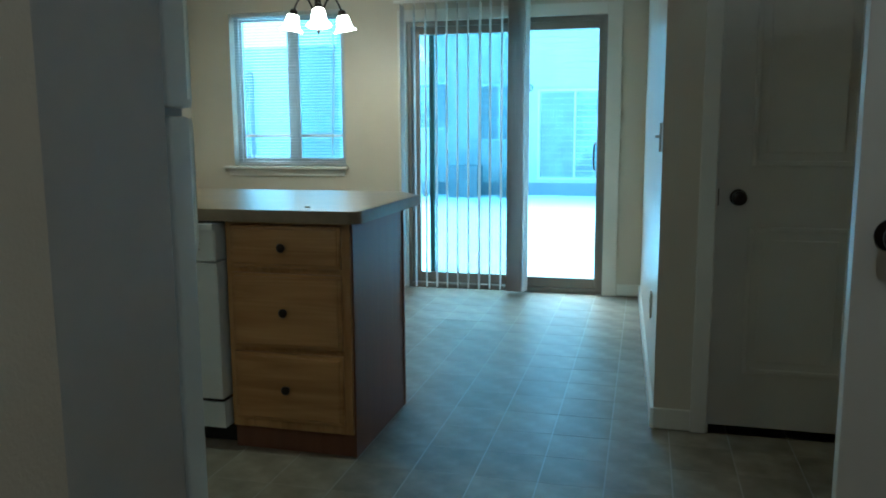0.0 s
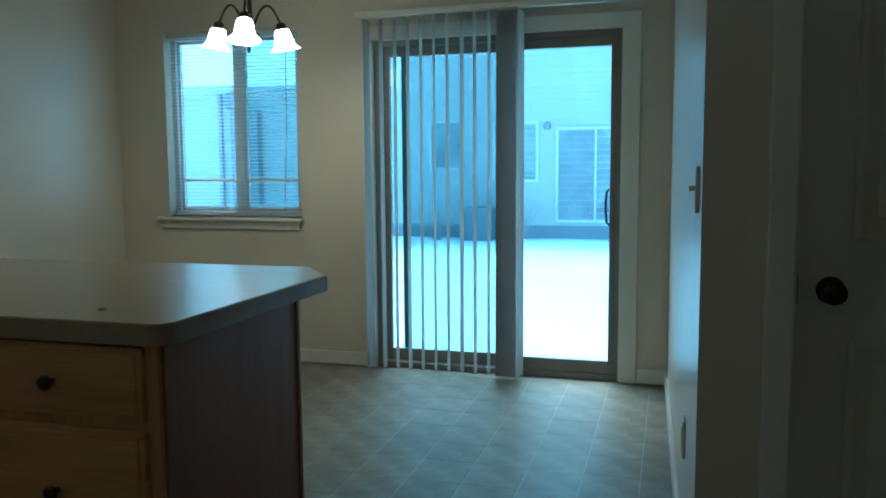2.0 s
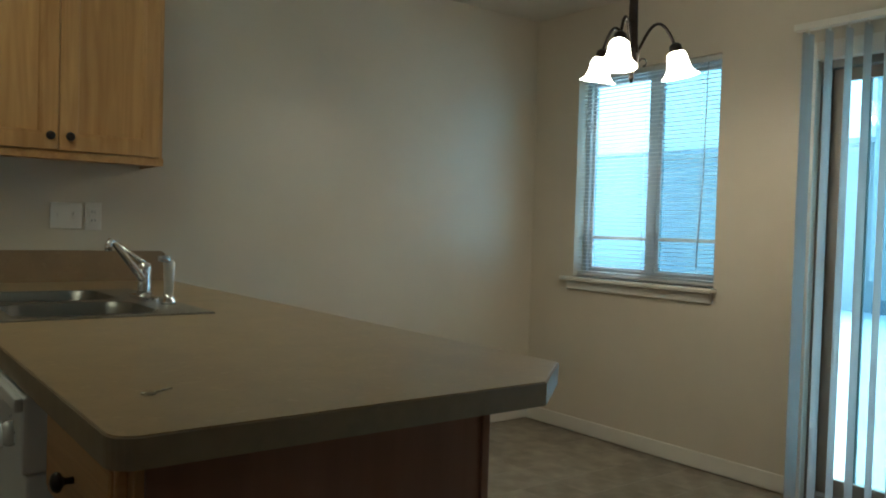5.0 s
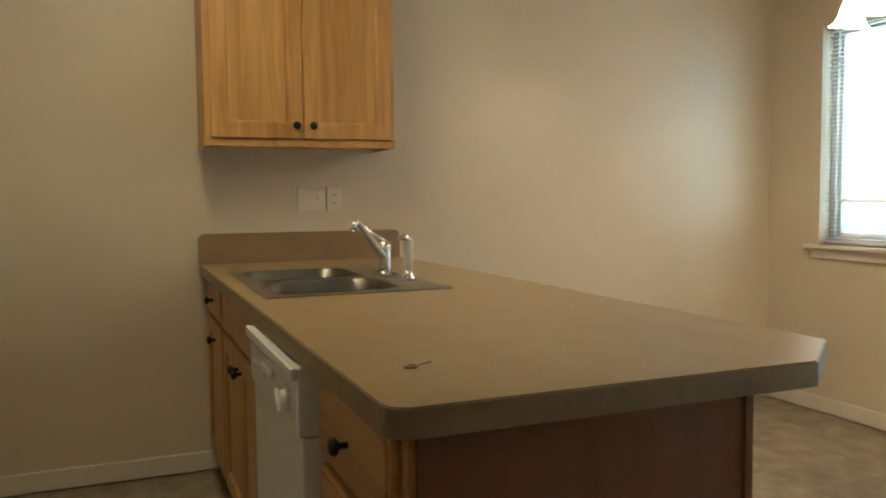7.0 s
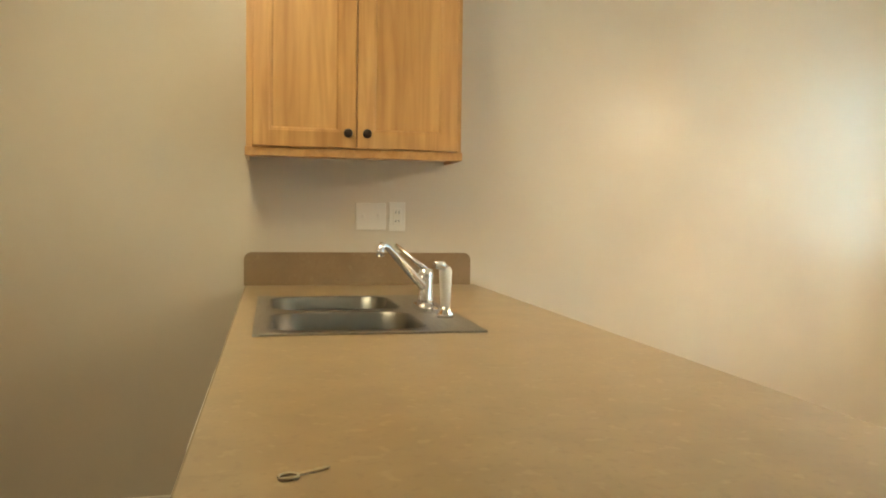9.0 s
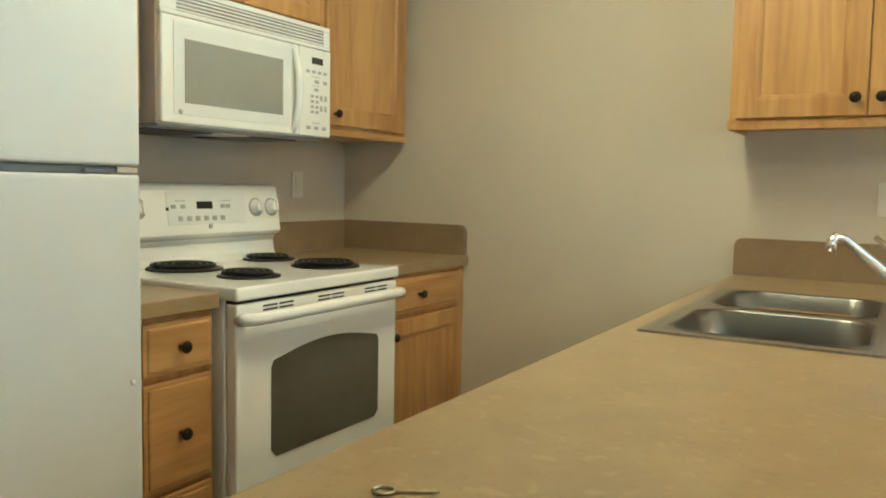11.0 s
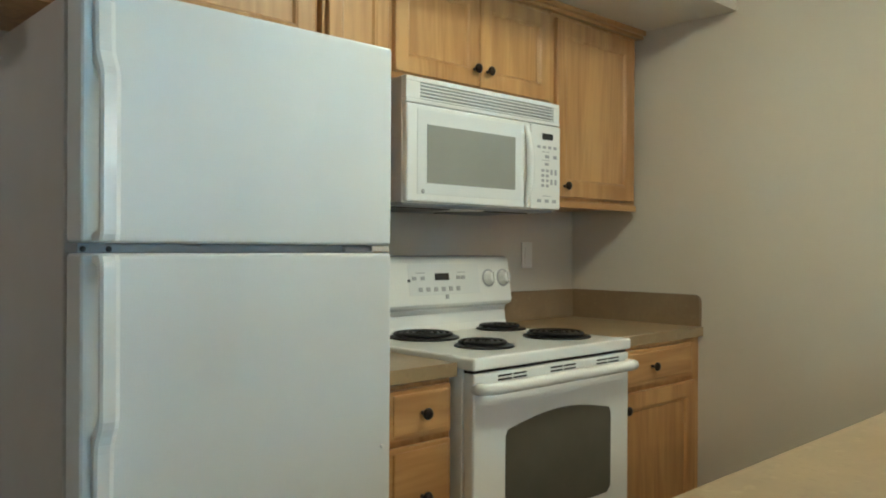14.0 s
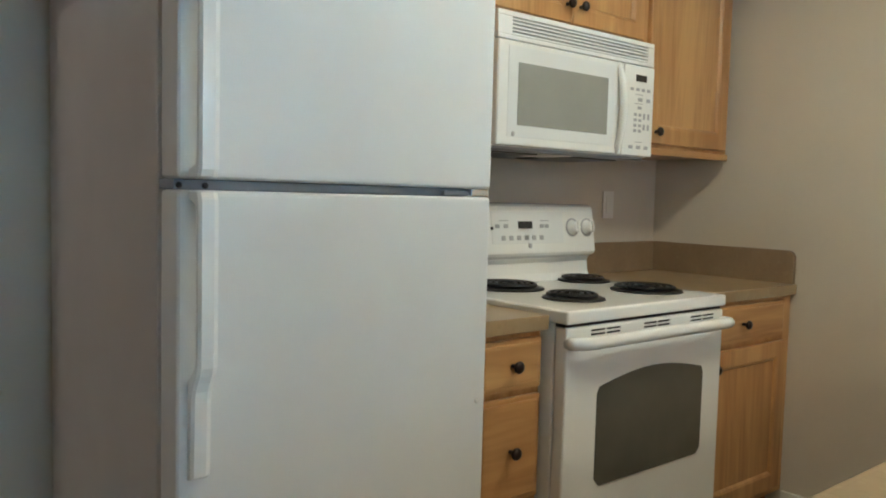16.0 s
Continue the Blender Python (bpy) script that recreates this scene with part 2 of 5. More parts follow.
def prism(outline, z0, z1, m=None):
    """A flat outline in x and y, drawn up from z0 to z1, and posed by m."""
    bm = bmesh.new()
    low = [bm.verts.new((x, y, z0)) for x, y in outline]
    top = [bm.verts.new((x, y, z1)) for x, y in outline]
    bm.faces.new(low[::-1])
    bm.faces.new(top)
    for i in range(len(low)):
        j = (i + 1) % len(low)
        bm.faces.new((low[i], low[j], top[j], top[i]))
    bmesh.ops.recalc_face_normals(bm, faces=bm.faces)
    if m:
        bmesh.ops.transform(bm, matrix=m, verts=bm.verts)
    return bm


def turned(profile, m, n=20):
    """A lathe shape: (radius, height) pairs turned about z, posed by m."""
    bm = bmesh.new()
    rings = [[bm.verts.new((r * math.cos(2 * math.pi * k / n), r * math.sin(2 * math.pi * k / n), h)) for k in range(n)] for r, h in profile]
    for a, b in zip(rings, rings[1:]):
        for k in range(n):
            bm.faces.new((a[k], a[(k + 1) % n], b[(k + 1) % n], b[k]))
    for ring in (rings[0], rings[-1]):
        bm.faces.new(ring)
    bmesh.ops.recalc_face_normals(bm, faces=bm.faces)
    bmesh.ops.transform(bm, matrix=m, verts=bm.verts)
    for fc in bm.faces:
        fc.smooth = len(fc.verts) == 4
    return bm


def tube(points, radius, n=10, closed=False):
    """A round bar along points; radius may be one number or one for each point."""
    bm = bmesh.new()
    pts = [Vector(p) for p in points]
    rad = radius if isinstance(radius, (list, tuple)) else [radius] * len(pts)
    rings = []
    side = None
    for i, p in enumerate(pts):
        if closed:
            d = pts[(i + 1) % len(pts)] - pts[i - 1]
        else:
            d = pts[min(i + 1, len(pts) - 1)] - pts[max(i - 1, 0)]
        d.normalize()
        if side is None:
            side = d.orthogonal().normalized()
        side = (side - d * side.dot(d)).normalized()
        up = d.cross(side)
        rings.append([bm.verts.new(p + rad[i] * (math.cos(2 * math.pi * k / n) * side + math.sin(2 * math.pi * k / n) * up)) for k in range(n)])
    pairs = list(zip(rings, rings[1:])) + ([(rings[-1], rings[0])] if closed else [])
    for a, b in pairs:
        for k in range(n):
            bm.faces.new((a[k], a[(k + 1) % n], b[(k + 1) % n], b[k])).smooth = True
    if not closed:
        bm.faces.new(rings[0][::-1])
        bm.faces.new(rings[-1])
    bmesh.ops.recalc_face_normals(bm, faces=bm.faces)
    return bm


def merge(*bms):
    out = bmesh.new()
    for b in bms:
        me = bpy.data.meshes.new("tmp")
        b.to_mesh(me)
        b.free()
        out.from_mesh(me)
        bpy.data.meshes.remove(me)
    return out


def part(name, bm, material, parent=None, label=""):
    """Links a bmesh as one mesh object, under a thing or a part."""
    me = bpy.data.meshes.new(name)
    bm.to_mesh(me)
    bm.free()
    me.materials.append(material)
    ob = new(name, me)
    if parent is not None:
        ob.parent = parent
        base = parent
        m = Matrix.Identity(4)
        while base is not None:
            m = base.matrix_basis.inverted() @ m if base.type == "EMPTY" else m
            base = base.parent
        ob.matrix_parent_inverse = m if parent.type == "EMPTY" else Matrix.Identity(4)
    if label:
        ob["label"] = label
    return ob


def thing(name, x, y, z, label, category, group=""):
    ob = new(name)
    ob.empty_display_size = 0.1
    ob.location = (x, y, z)
    ob.matrix_basis = Matrix.Translation((x, y, z))
    return tagged(ob, label, category, group)


def solid(name, bm, material, label="", category="", kind=""):
    return tagged(part(name, bm, material), label, category, kind=kind)


def facing(x, y, z, way):
    """The pose whose z axis points along way ('y', '-y', 'x' or '-x')."""
    turn = {"y": (-90, 0, 0), "-y": (90, 0, 0), "x": (0, 90, 0), "-x": (0, -90, 0), "z": (0, 0, 0)}[way]
    return pose(x, y, z, *turn)


def knob(parent, x, y, z, way):
    part("knob", turned([(0.006, 0), (0.0055, 0.012), (0.009, 0.016), (0.0155, 0.02), (0.017, 0.025), (0.013, 0.031), (0.004, 0.034)], facing(x, y, z, way), 16), BRONZE, parent, "dark bronze round knob")


def wall_with_hole(name, x0, x1, y0, y1, z0, z1, holes, along, label="beige painted wall"):
    """A wall box with rectangular openings (a0, a1, z0, z1) along x or y, made of blocks round them."""
    cuts = sorted({x0 if along == "x" else y0, x1 if along == "x" else y1, *[h[0] for h in holes], *[h[1] for h in holes]})
    bm = bmesh.new()
    for a, b in zip(cuts, cuts[1:]):
        spans = [(z0, z1)]
        for h in holes:
            if h[0] <= a and b <= h[1]:
                spans = [(z0, h[2]), (h[3], z1)]
        for lo, hi in spans:
            if hi - lo > 0.001:
                bx(bm, *((a, b, y0, y1) if along == "x" else (x0, x1, a, b)), lo, hi)
    bmesh.ops.remove_doubles(bm, verts=bm.verts, dist=0.0005)
    seen = {}
    for fc in list(bm.faces):
        seen.setdefault(tuple(round(c, 4) for c in fc.calc_center_median()), []).append(fc)
    bmesh.ops.delete(bm, geom=[fc for fs in seen.values() if len(fs) > 1 for fc in fs], context="FACES_ONLY")
    return solid(name, bm, WALL, label, "wall", "structure")


# ---- the shell ----
XW, YN, YR, H = -3.5, 5.758, 0.77, 2.49
solid("floor", prism([(XW, YR - 0.06), (-0.68, YR - 0.06), (-0.68, -1.65), (1.31, -1.65), (1.31, YN + 0.05), (XW, YN + 0.05)], -0.1, -0.0006), GROUT, "tan stone-look vinyl tile floor", "floor", "structure")
floor_ob = bpy.data.objects["floor"]
solid("ceiling", box(XW - 0.12, 1.37, -1.7, YN + 0.14, H, H + 0.1), CEIL, "plain painted ceiling", "ceiling", "structure")
solid("soffit", box(XW, -0.62, YR, 1.58, 2.187, H), WALL, "beige painted soffit above the cabinets", "soffit", "structure")
solid("wall_west", box(XW - 0.12, XW, YR - 0.12, YN + 0.14, -0.1, H), WALL, "beige painted wall", "wall", "structure")
WX0, WX1, WZ0, WZ1 = -3.14, -2.19, 0.922, 2.10
SX0, SX1, SZ1 = -1.70, -0.235, 1.985
wall_with_hole("wall_north", XW, 1.37, YN, YN + 0.14, -0.1, H, [(WX0, WX1, WZ0, WZ1), (SX0, SX1, 0.0, SZ1)], "x")
solid("wall_range", box(XW, -0.62, YR - 0.12, YR, -0.1, H), WALL, "beige painted wall behind the range", "wall", "structure")
solid("wall_hall_west", box(-0.74, -0.62, -1.6, YR - 0.12, -0.1, H), WALL, "beige painted hall wall", "wall", "structure")
solid("wall_hall_end", box(-0.74, 1.37, -1.7, -1.6, -0.1, H), WALL, "beige painted hall wall", "wall", "structure")
solid("wall_hall_east", box(1.25, 1.37, -1.6, 3.16, -0.1, H), WALL, "beige painted hall wall", "wall", "structure")
solid("wall_dining_east", prism([(0.107, 3.28), (0.23, 3.28), (0.23, YN), (0.036, YN)], -0.1, H), WALL, "beige painted dining wall", "wall", "structure")
PY = 3.16
DX0, DX1, DZ = 0.31, 0.93, 2.03
wall_with_hole("wall_pantry", 0.107, 1.37, PY, PY + 0.12, -0.1, H, [(DX0, DX1, 0.0, DZ)], "x")
solid("wall_east_end", box(1.25, 1.37, 3.28, YN, -0.1, H), WALL, "plain outer wall", "wall", "structure")
solid("wall_pantry_back", box(0.23, 1.25, 3.9, 4.0, -0.1, H), WALL, "plain closet wall", "wall", "structure")

for nm, b in (("baseboard_north", box(XW + 0.013, SX0 - 0.065, YN - 0.013, YN, 0.006, 0.088, 0.004)),
              ("baseboard_north_east", box(SX1 + 0.105, 0.024, YN - 0.013, YN, 0.006, 0.088, 0.004)),
              ("baseboard_west", box(XW, XW + 0.013, 1.43, 2.60, 0.006, 0.088, 0.004)),
              ("baseboard_west_dining", box(XW, XW + 0.013, 3.24, YN, 0.006, 0.088, 0.004)),
              ("baseboard_east", prism([(0.094, PY - 0.012), (0.107, PY - 0.012), (0.036, YN - 0.014), (0.023, YN - 0.014)], 0.006, 0.088)),
              ("baseboard_pantry", box(0.107, DX0 - 0.062, PY - 0.013, PY, 0.006, 0.088, 0.004)),
              ("baseboard_hall", box(-0.62, -0.607, -1.6, YR - 0.0, 0.006, 0.088, 0.004))):
    solid(nm, b, TRIM, "white painted baseboard", "baseboard", "structure")


# ---- window in the north wall ----
def north_window():
    w = tagged(new("window_1"), "white vinyl sliding window with deep sill", "window", kind="structure")
    w.matrix_basis = Matrix.Translation((WX0, YN, WZ0))
    y0, y1 = YN + 0.075, YN + 0.13
    fw = 0.035
    fr = merge(box(WX0, WX0 + fw, y0, y1, WZ0, WZ1, 0.004), box(WX1 - fw, WX1, y0, y1, WZ0, WZ1, 0.004),
               box(WX0 + fw, WX1 - fw, y0, y1, WZ0, WZ0 + fw, 0.004), box(WX0 + fw, WX1 - fw, y0, y1, WZ1 - fw, WZ1, 0.004))
    part("window_frame", fr, VINYL, w, "grey-white vinyl window frame")
    mid = (WX0 + WX1) / 2 + 0.02
    part("meeting_stile", box(mid - 0.028, mid + 0.028, y0 + 0.002, y1 - 0.004, WZ0 + fw, WZ1 - fw, 0.004), VINYL, w)
    for a, b, d in ((WX0 + fw, mid - 0.028, 0.03), (mid + 0.028, WX1 - fw, 0.018)):
        s = merge(box(a, a + 0.022, y0 + d - 0.012, y0 + d + 0.012, WZ0 + fw, WZ1 - fw, 0.003), box(b - 0.022, b, y0 + d - 0.012, y0 + d + 0.012, WZ0 + fw, WZ1 - fw, 0.003),
                  box(a + 0.022, b - 0.022, y0 + d - 0.012, y0 + d + 0.012, WZ0 + fw, WZ0 + fw + 0.03, 0.003), box(a + 0.022, b - 0.022, y0 + d - 0.012, y0 + d + 0.012, WZ1 - fw - 0.025, WZ1 - fw, 0.003))
        sash = part("sash", s, VINYL, w)
        p = part("pane", box(a + 0.022, b - 0.022, y0 + d - 0.003, y0 + d + 0.003, WZ0 + fw + 0.03, WZ1 - fw - 0.025), PANE, sash, "window glass tinted cyan to cool the daylight")
        p.visible_shadow = False
        part("muntin", box(a + 0.022, b - 0.022, y0 + d - 0.006, y0 + d + 0.010, 1.147, 1.168, 0.002), TRIM, sash, "white level window bar")
    part("screen_mesh", box(mid + 0.028, WX1 - fw, y1 - 0.006, y1 - 0.004, WZ0 + fw, WZ1 - fw), SCREEN, w, "fine dark insect mesh")
    part("window_sill", box(WX0 - 0.07, WX1 + 0.02, YN - 0.05, YN + 0.075, WZ0 - 0.022, WZ0, 0.006), TRIM, w, "white painted window sill")
    part("apron", box(WX0 - 0.04, WX1 - 0.005, YN - 0.018, YN, WZ0 - 0.075, WZ0 - 0.022, 0.005), TRIM, w)


def mini_blind():
    b = thing("mini_blind", (WX0 + WX1) / 2, YN + 0.04, WZ1, "open white slatted mini blind inside the window", "blind")
    part("head_rail", box(WX0 + 0.006, WX1 - 0.006, YN + 0.02, YN + 0.05, WZ1 - 0.03, WZ1 - 0.002, 0.003), SLAT, b)
    n = 50
    prof = [(-0.0125, -0.0012), (-0.005, 0.0009), (0.005, 0.0009), (0.0125, -0.0012), (0.005, 0.0002), (-0.005, 0.0002)]
    first = None
    for i in range(n):
        z = WZ1 - 0.045 - i * (WZ1 - 0.045 - WZ0 - 0.035) / (n - 1)
        if first is None:
            bm = prism(prof, 0, WX1 - WX0 - 0.02, Matrix.Translation((WX0 + 0.01, YN + 0.036, z)) @ Matrix(((0, 0, 1, 0), (1, 0, 0, 0), (0, 1, 0, 0), (0, 0, 0, 1))))
            first = part("slat", bm, SLAT, b)
            z_first = z
        else:
            s = new("slat", first.data)
            s.parent, s.matrix_parent_inverse = b, b.matrix_basis.inverted()
            s.location = (0, 0, z - z_first)
    part("bottom_rail", box(WX0 + 0.01, WX1 - 0.01, YN + 0.024, YN + 0.048, WZ0 + 0.008, WZ0 + 0.022, 0.003), SLAT, b)
    for x in (WX0 + 0.12, (WX0 + WX1) / 2, WX1 - 0.12):
        part("ladder_cord", tube([(x, YN + 0.023, WZ1 - 0.03), (x, YN + 0.023, WZ0 + 0.02)], 0.0012, 5), SLAT, b)
    part("tilt_wand", tube([(WX1 - 0.085, YN + 0.012, WZ1 - 0.03), (WX1 - 0.09, YN + 0.010, WZ1 - 0.6), (WX1 - 0.115, YN + 0.010, WZ0 + 0.1)], 0.003, 6), SLAT, b)


# ---- sliding glass door ----
def sliding_door():
    d = tagged(new("door_sliding"), "sliding glass patio door in a tan metal frame", "door", kind="structure")
    d.matrix_basis = Matrix.Translation((SX0, YN, 0))
    ya, yb = YN + 0.03, YN + 0.13
    part("door_frame", merge(box(SX0, SX0 + 0.03, ya, yb, 0.0, SZ1, 0.003), box(SX1 - 0.03, SX1, ya, yb, 0.0, SZ1, 0.003), box(SX0 + 0.03, SX1 - 0.03, ya, yb, SZ1 - 0.035, SZ1, 0.003)), ALU, d)
    part("threshold", box(SX0 + 0.03, SX1 - 0.03, ya - 0.01, yb, 0.0, 0.035, 0.004), ALU, d)
    mid = -0.86
    for nm, a, b, y in (("fixed_panel", SX0 + 0.03, mid + 0.05, ya + 0.06), ("moving_panel", mid - 0.03, SX1 - 0.03, ya + 0.022)):
        st = 0.052
        fr = merge(box(a, a + st, y - 0.016, y + 0.016, 0.036, SZ1 - 0.036, 0.004), box(b - st * 0.6, b, y - 0.016, y + 0.016, 0.036, SZ1 - 0.036, 0.004),
                   box(a + st, b - st * 0.6, y - 0.016, y + 0.016, 0.036, 0.11, 0.004), box(a + st, b - st * 0.6, y - 0.016, y + 0.016, SZ1 - 0.09, SZ1 - 0.036, 0.004))
        pan = part(nm, fr, ALU, d)
        p = part("pane", box(a + st, b - st * 0.6, y - 0.004, y + 0.004, 0.11, SZ1 - 0.09), PANE, pan, "door glass tinted cyan to cool the daylight")
        p.visible_shadow = False
        if nm == "moving_panel":
            hx = b - 0.036
            part("door_handle", tube([(hx, y - 0.016, 0.90), (hx - 0.008, y - 0.05, 0.915), (hx - 0.012, y - 0.064, 0.98), (hx - 0.012, y - 0.064, 1.03), (hx - 0.008, y - 0.05, 1.085), (hx, y - 0.016, 1.10)], 0.008, 8), DARK, pan, "black curved pull handle")
            part("latch", box(a + 0.006, a + 0.04, y - 0.03, y - 0.016, 0.93, 1.03, 0.004), DARK, pan)
    # outer sliding insect screen, pushed over the fixed panel
    ys, sa, sb = ya + 0.089, SX0 + 0.145, -0.80
    sc = part("screen_frame", merge(box(sa, sa + 0.04, ys - 0.009, ys + 0.009, 0.036, SZ1 - 0.036, 0.003), box(sb - 0.045, sb, ys - 0.009, ys + 0.009, 0.036, SZ1 - 0.036, 0.003),
                                    box(sa + 0.04, sb - 0.045, ys - 0.009, ys + 0.009, 0.036, 0.085, 0.003), box(sa + 0.04, sb - 0.045, ys - 0.009, ys + 0.009, SZ1 - 0.075, SZ1 - 0.036, 0.003)), ALU, d)
    part("screen_mesh", box(sa + 0.04, sb - 0.045, ys - 0.001, ys + 0.001, 0.085, SZ1 - 0.075), SCREEN, sc, "fine dark insect mesh")
    for nm, b in (("casing", box(SX1, SX1 + 0.10, YN - 0.016, YN, 0.0, SZ1 + 0.08, 0.004)), ("casing", box(SX0 - 0.06, SX0, YN - 0.016, YN, 0.0, SZ1 + 0.08, 0.004)), ("casing", box(SX0, SX1, YN - 0.016, YN, SZ1, SZ1 + 0.08, 0.004))):
        part(nm, b, TRIM, d, "white painted door casing")


def vertical_blind():
    b = thing("vertical_blind", -1.3, YN - 0.08, 2.15, "half-open vertical blind of pale vinyl vanes", "blind")
    part("head_rail", box(-1.76, -0.12, YN - 0.115, YN - 0.075, 2.105, 2.135, 0.004), TRIM, b)
    part("valance_clip", box(-1.74, -0.16, YN - 0.075, YN - 0.016, 2.12, 2.128), TRIM, b)
    yb = YN - 0.095
    prof = [(-0.0445, 0.0), (-0.02, 0.004), (0.02, 0.004), (0.0445, 0.0), (0.0445, 0.0012), (0.02, 0.0052), (-0.02, 0.0052), (-0.0445, 0.0012)]
    rnd = random.Random(4)
    spots = [(-1.70, 94)] + [(-1.605 + 0.080 * i, 86 + rnd.uniform(-4, 4)) for i in range(9)] + [(-0.905 + 0.0150 * i, 106 + rnd.uniform(-4, 4)) for i in range(9)]
    me = None
    for x, turn in spots:
        m = pose(x, yb, 0, rnd.uniform(-0.15, 0.15), rnd.uniform(-0.2, 0.2), 180 - turn)
        if me is None:
            bm = prism(prof, 0.022, 2.09)
            v = part("vane", bm, VANE, b)
            me = v.data
        else:
            v = new("vane", me)
            v.parent = b
            v.matrix_parent_inverse = b.matrix_basis.inverted()
        v.matrix_basis = m
        part("vane_hook", box(x - 0.004, x + 0.004, yb - 0.004, yb + 0.004, 2.085, 2.11), TRIM, b)
    part("pull_wand", tube([(-0.79, yb - 0.03, 2.1), (-0.80, yb - 0.03, 0.9)], 0.004, 6), VANE, b)


# ---- chandelier ----
def chandelier():
    cx, cy, rim = -2.0, 4.84, 1.83
    c = thing("chandelier", cx, cy, H, "dark bronze three-arm chandelier with lit frosted bell shades", "chandelier")
    part("canopy", turned([(0.02, -0.03), (0.055, -0.02), (0.065, 0.0)], pose(cx, cy, H), 24), BRONZE, c)
    part("chain", tube([(cx, cy, H - 0.03), (cx, cy, 2.16)], 0.006, 8), BRONZE, c)
    part("stem", turned([(0.008, 2.17), (0.03, 2.16), (0.034, 2.15), (0.017, 2.14), (0.022, 1.96), (0.024, 1.95), (0.028, 1.92), (0.030, 1.89), (0.02, 1.865), (0.012, 1.85), (0.008, 1.83), (0.012, 1.82), (0.004, 1.80)], pose(cx, cy, 0), 18), BRONZE, c)
    for a in (-66, 54, 174):
        m = pose(cx, cy, 0, 0, 0, a)
        pts = []
        for k in range(15):
            s = k / 14
            r = 0.02 + 0.155 * s
            z = 1.90 + 0.16 * math.sin(math.pi * min(1, 0.10 + 0.78 * s)) - 0.035 * (1 - s)
            pts.append(m @ Vector((r, 0, z)))
        arm = part("arm", tube(pts, 0.0065, 8), BRONZE, c)
        curl = [m @ Vector((0.045 + 0.016 * math.cos(q), 0, 1.885 + 0.016 * math.sin(q))) for q in [i * 0.55 - 1.5 for i in range(9)]]
        part("scroll", tube(curl, 0.004, 6), BRONZE, arm)
        ps = m @ Vector((0.175, 0, 0))
        top = pts[-1].z
        lean = pose(ps.x, ps.y, top, 0, -12, a)
        part("socket", turned([(0.012, 0.01), (0.024, 0.0), (0.029, -0.035), (0.02, -0.045)], lean, 16), BRONZE, arm)
        z1, low = -0.025, rim - top
        prof = [(0.026, z1), (0.036, z1 - 0.008), (0.042, z1 - 0.028), (0.045, z1 - 0.052), (0.050, z1 - 0.072), (0.060, z1 - 0.090), (0.077, low), (0.074, low + 0.003), (0.057, z1 - 0.087), (0.047, z1 - 0.070), (0.042, z1 - 0.052), (0.038, z1 - 0.028), (0.032, z1 - 0.011), (0.022, z1 - 0.004)]
        part("shade", turned(prof, lean, 28), SHADE, arm, "glowing frosted white bell shade")
        lamp = bpy.data.lights.new("bulb", "POINT")
        lamp.energy, lamp.color, lamp.shadow_soft_size = BULB, (1.0, 0.80, 0.55), 0.035
        lo = new("bulb", lamp)
        lo.location = lean @ Vector((0, 0, low + 0.02))


# ---- cabinets ----
def panel_door(parent, a0, a1, z0, z1, f, way, knob_at=None, raised=0.062):
    """A framed cabinet door with a recessed panel; f is the plane of its back, way the side it faces."""
    s = 1 if way in ("y", "x") else -1
    t = 0.019 * s

    def b(p0, p1, q0, q1, d0, d1, bev=0.003):
        if way in ("y", "-y"):
            return box(p0, p1, f + d0, f + d1, q0, q1, bev)
        return box(f + d0, f + d1, p0, p1, q0, q1, bev)
    r = raised

    def at(a, z, d):
        return (a, f + d * s, z) if way in ("y", "-y") else (f + d * s, a, z)
    bm = bmesh.new()
    loops = []
    for inset, d in ((0.0, 0.0), (0.0, 0.016), (0.003, 0.019), (r - 0.004, 0.019), (r, 0.0165), (r + 0.003, 0.0165), (r + 0.011, 0.0085), (r + 0.011, 0.002)):
        loops.append([bm.verts.new(at(*p, d)) for p in ((a0 + inset, z0 + inset), (a1 - inset, z0 + inset), (a1 - inset, z1 - inset), (a0 + inset, z1 - inset))])
    for p, q in zip(loops, loops[1:]):
        for k in range(4):
            bm.faces.new((p[k], p[(k + 1) % 4], q[(k + 1) % 4], q[k]))
    bmesh.ops.recalc_face_normals(bm, faces=bm.faces)
    dr = part("door", bm, MAPLE, parent)
    part("panel", b(a0 + r - 0.002, a1 - r + 0.002, z0 + r - 0.002, z1 - r + 0.002, 0.001 * s, 0.009 * s, 0.0), MAPLE, dr)
    if knob_at:
        kx, kz = knob_at
        if way in ("y", "-y"):
            knob(dr, kx, f + t, kz, way)
        else:
            knob(dr, f + t, kx, kz, way)
    return dr


def drawer(parent, a0, a1, z0, z1, f, way):
    s = 1 if way == "y" else -1
    d = part("drawer", merge(box(a0, a1, f, f + 0.016 * s, z0, z1, 0.004), box(a0 + 0.012, a1 - 0.012, f + 0.010 * s, f + 0.021 * s, z0 + 0.012, z1 - 0.012, 0.006)), MAPLE_X, parent)
    knob(d, (a0 + a1) / 2, f + 0.021 * s, (z0 + z1) / 2, way)


FP = 2.588   # face of the peninsula cabinets
FR = 1.425  # face of the base cabinets by the range
FL = 1.475  # face of the narrow cabinet beside the refrigerator
FU = 1.135  # face of the upper cabinets by the range


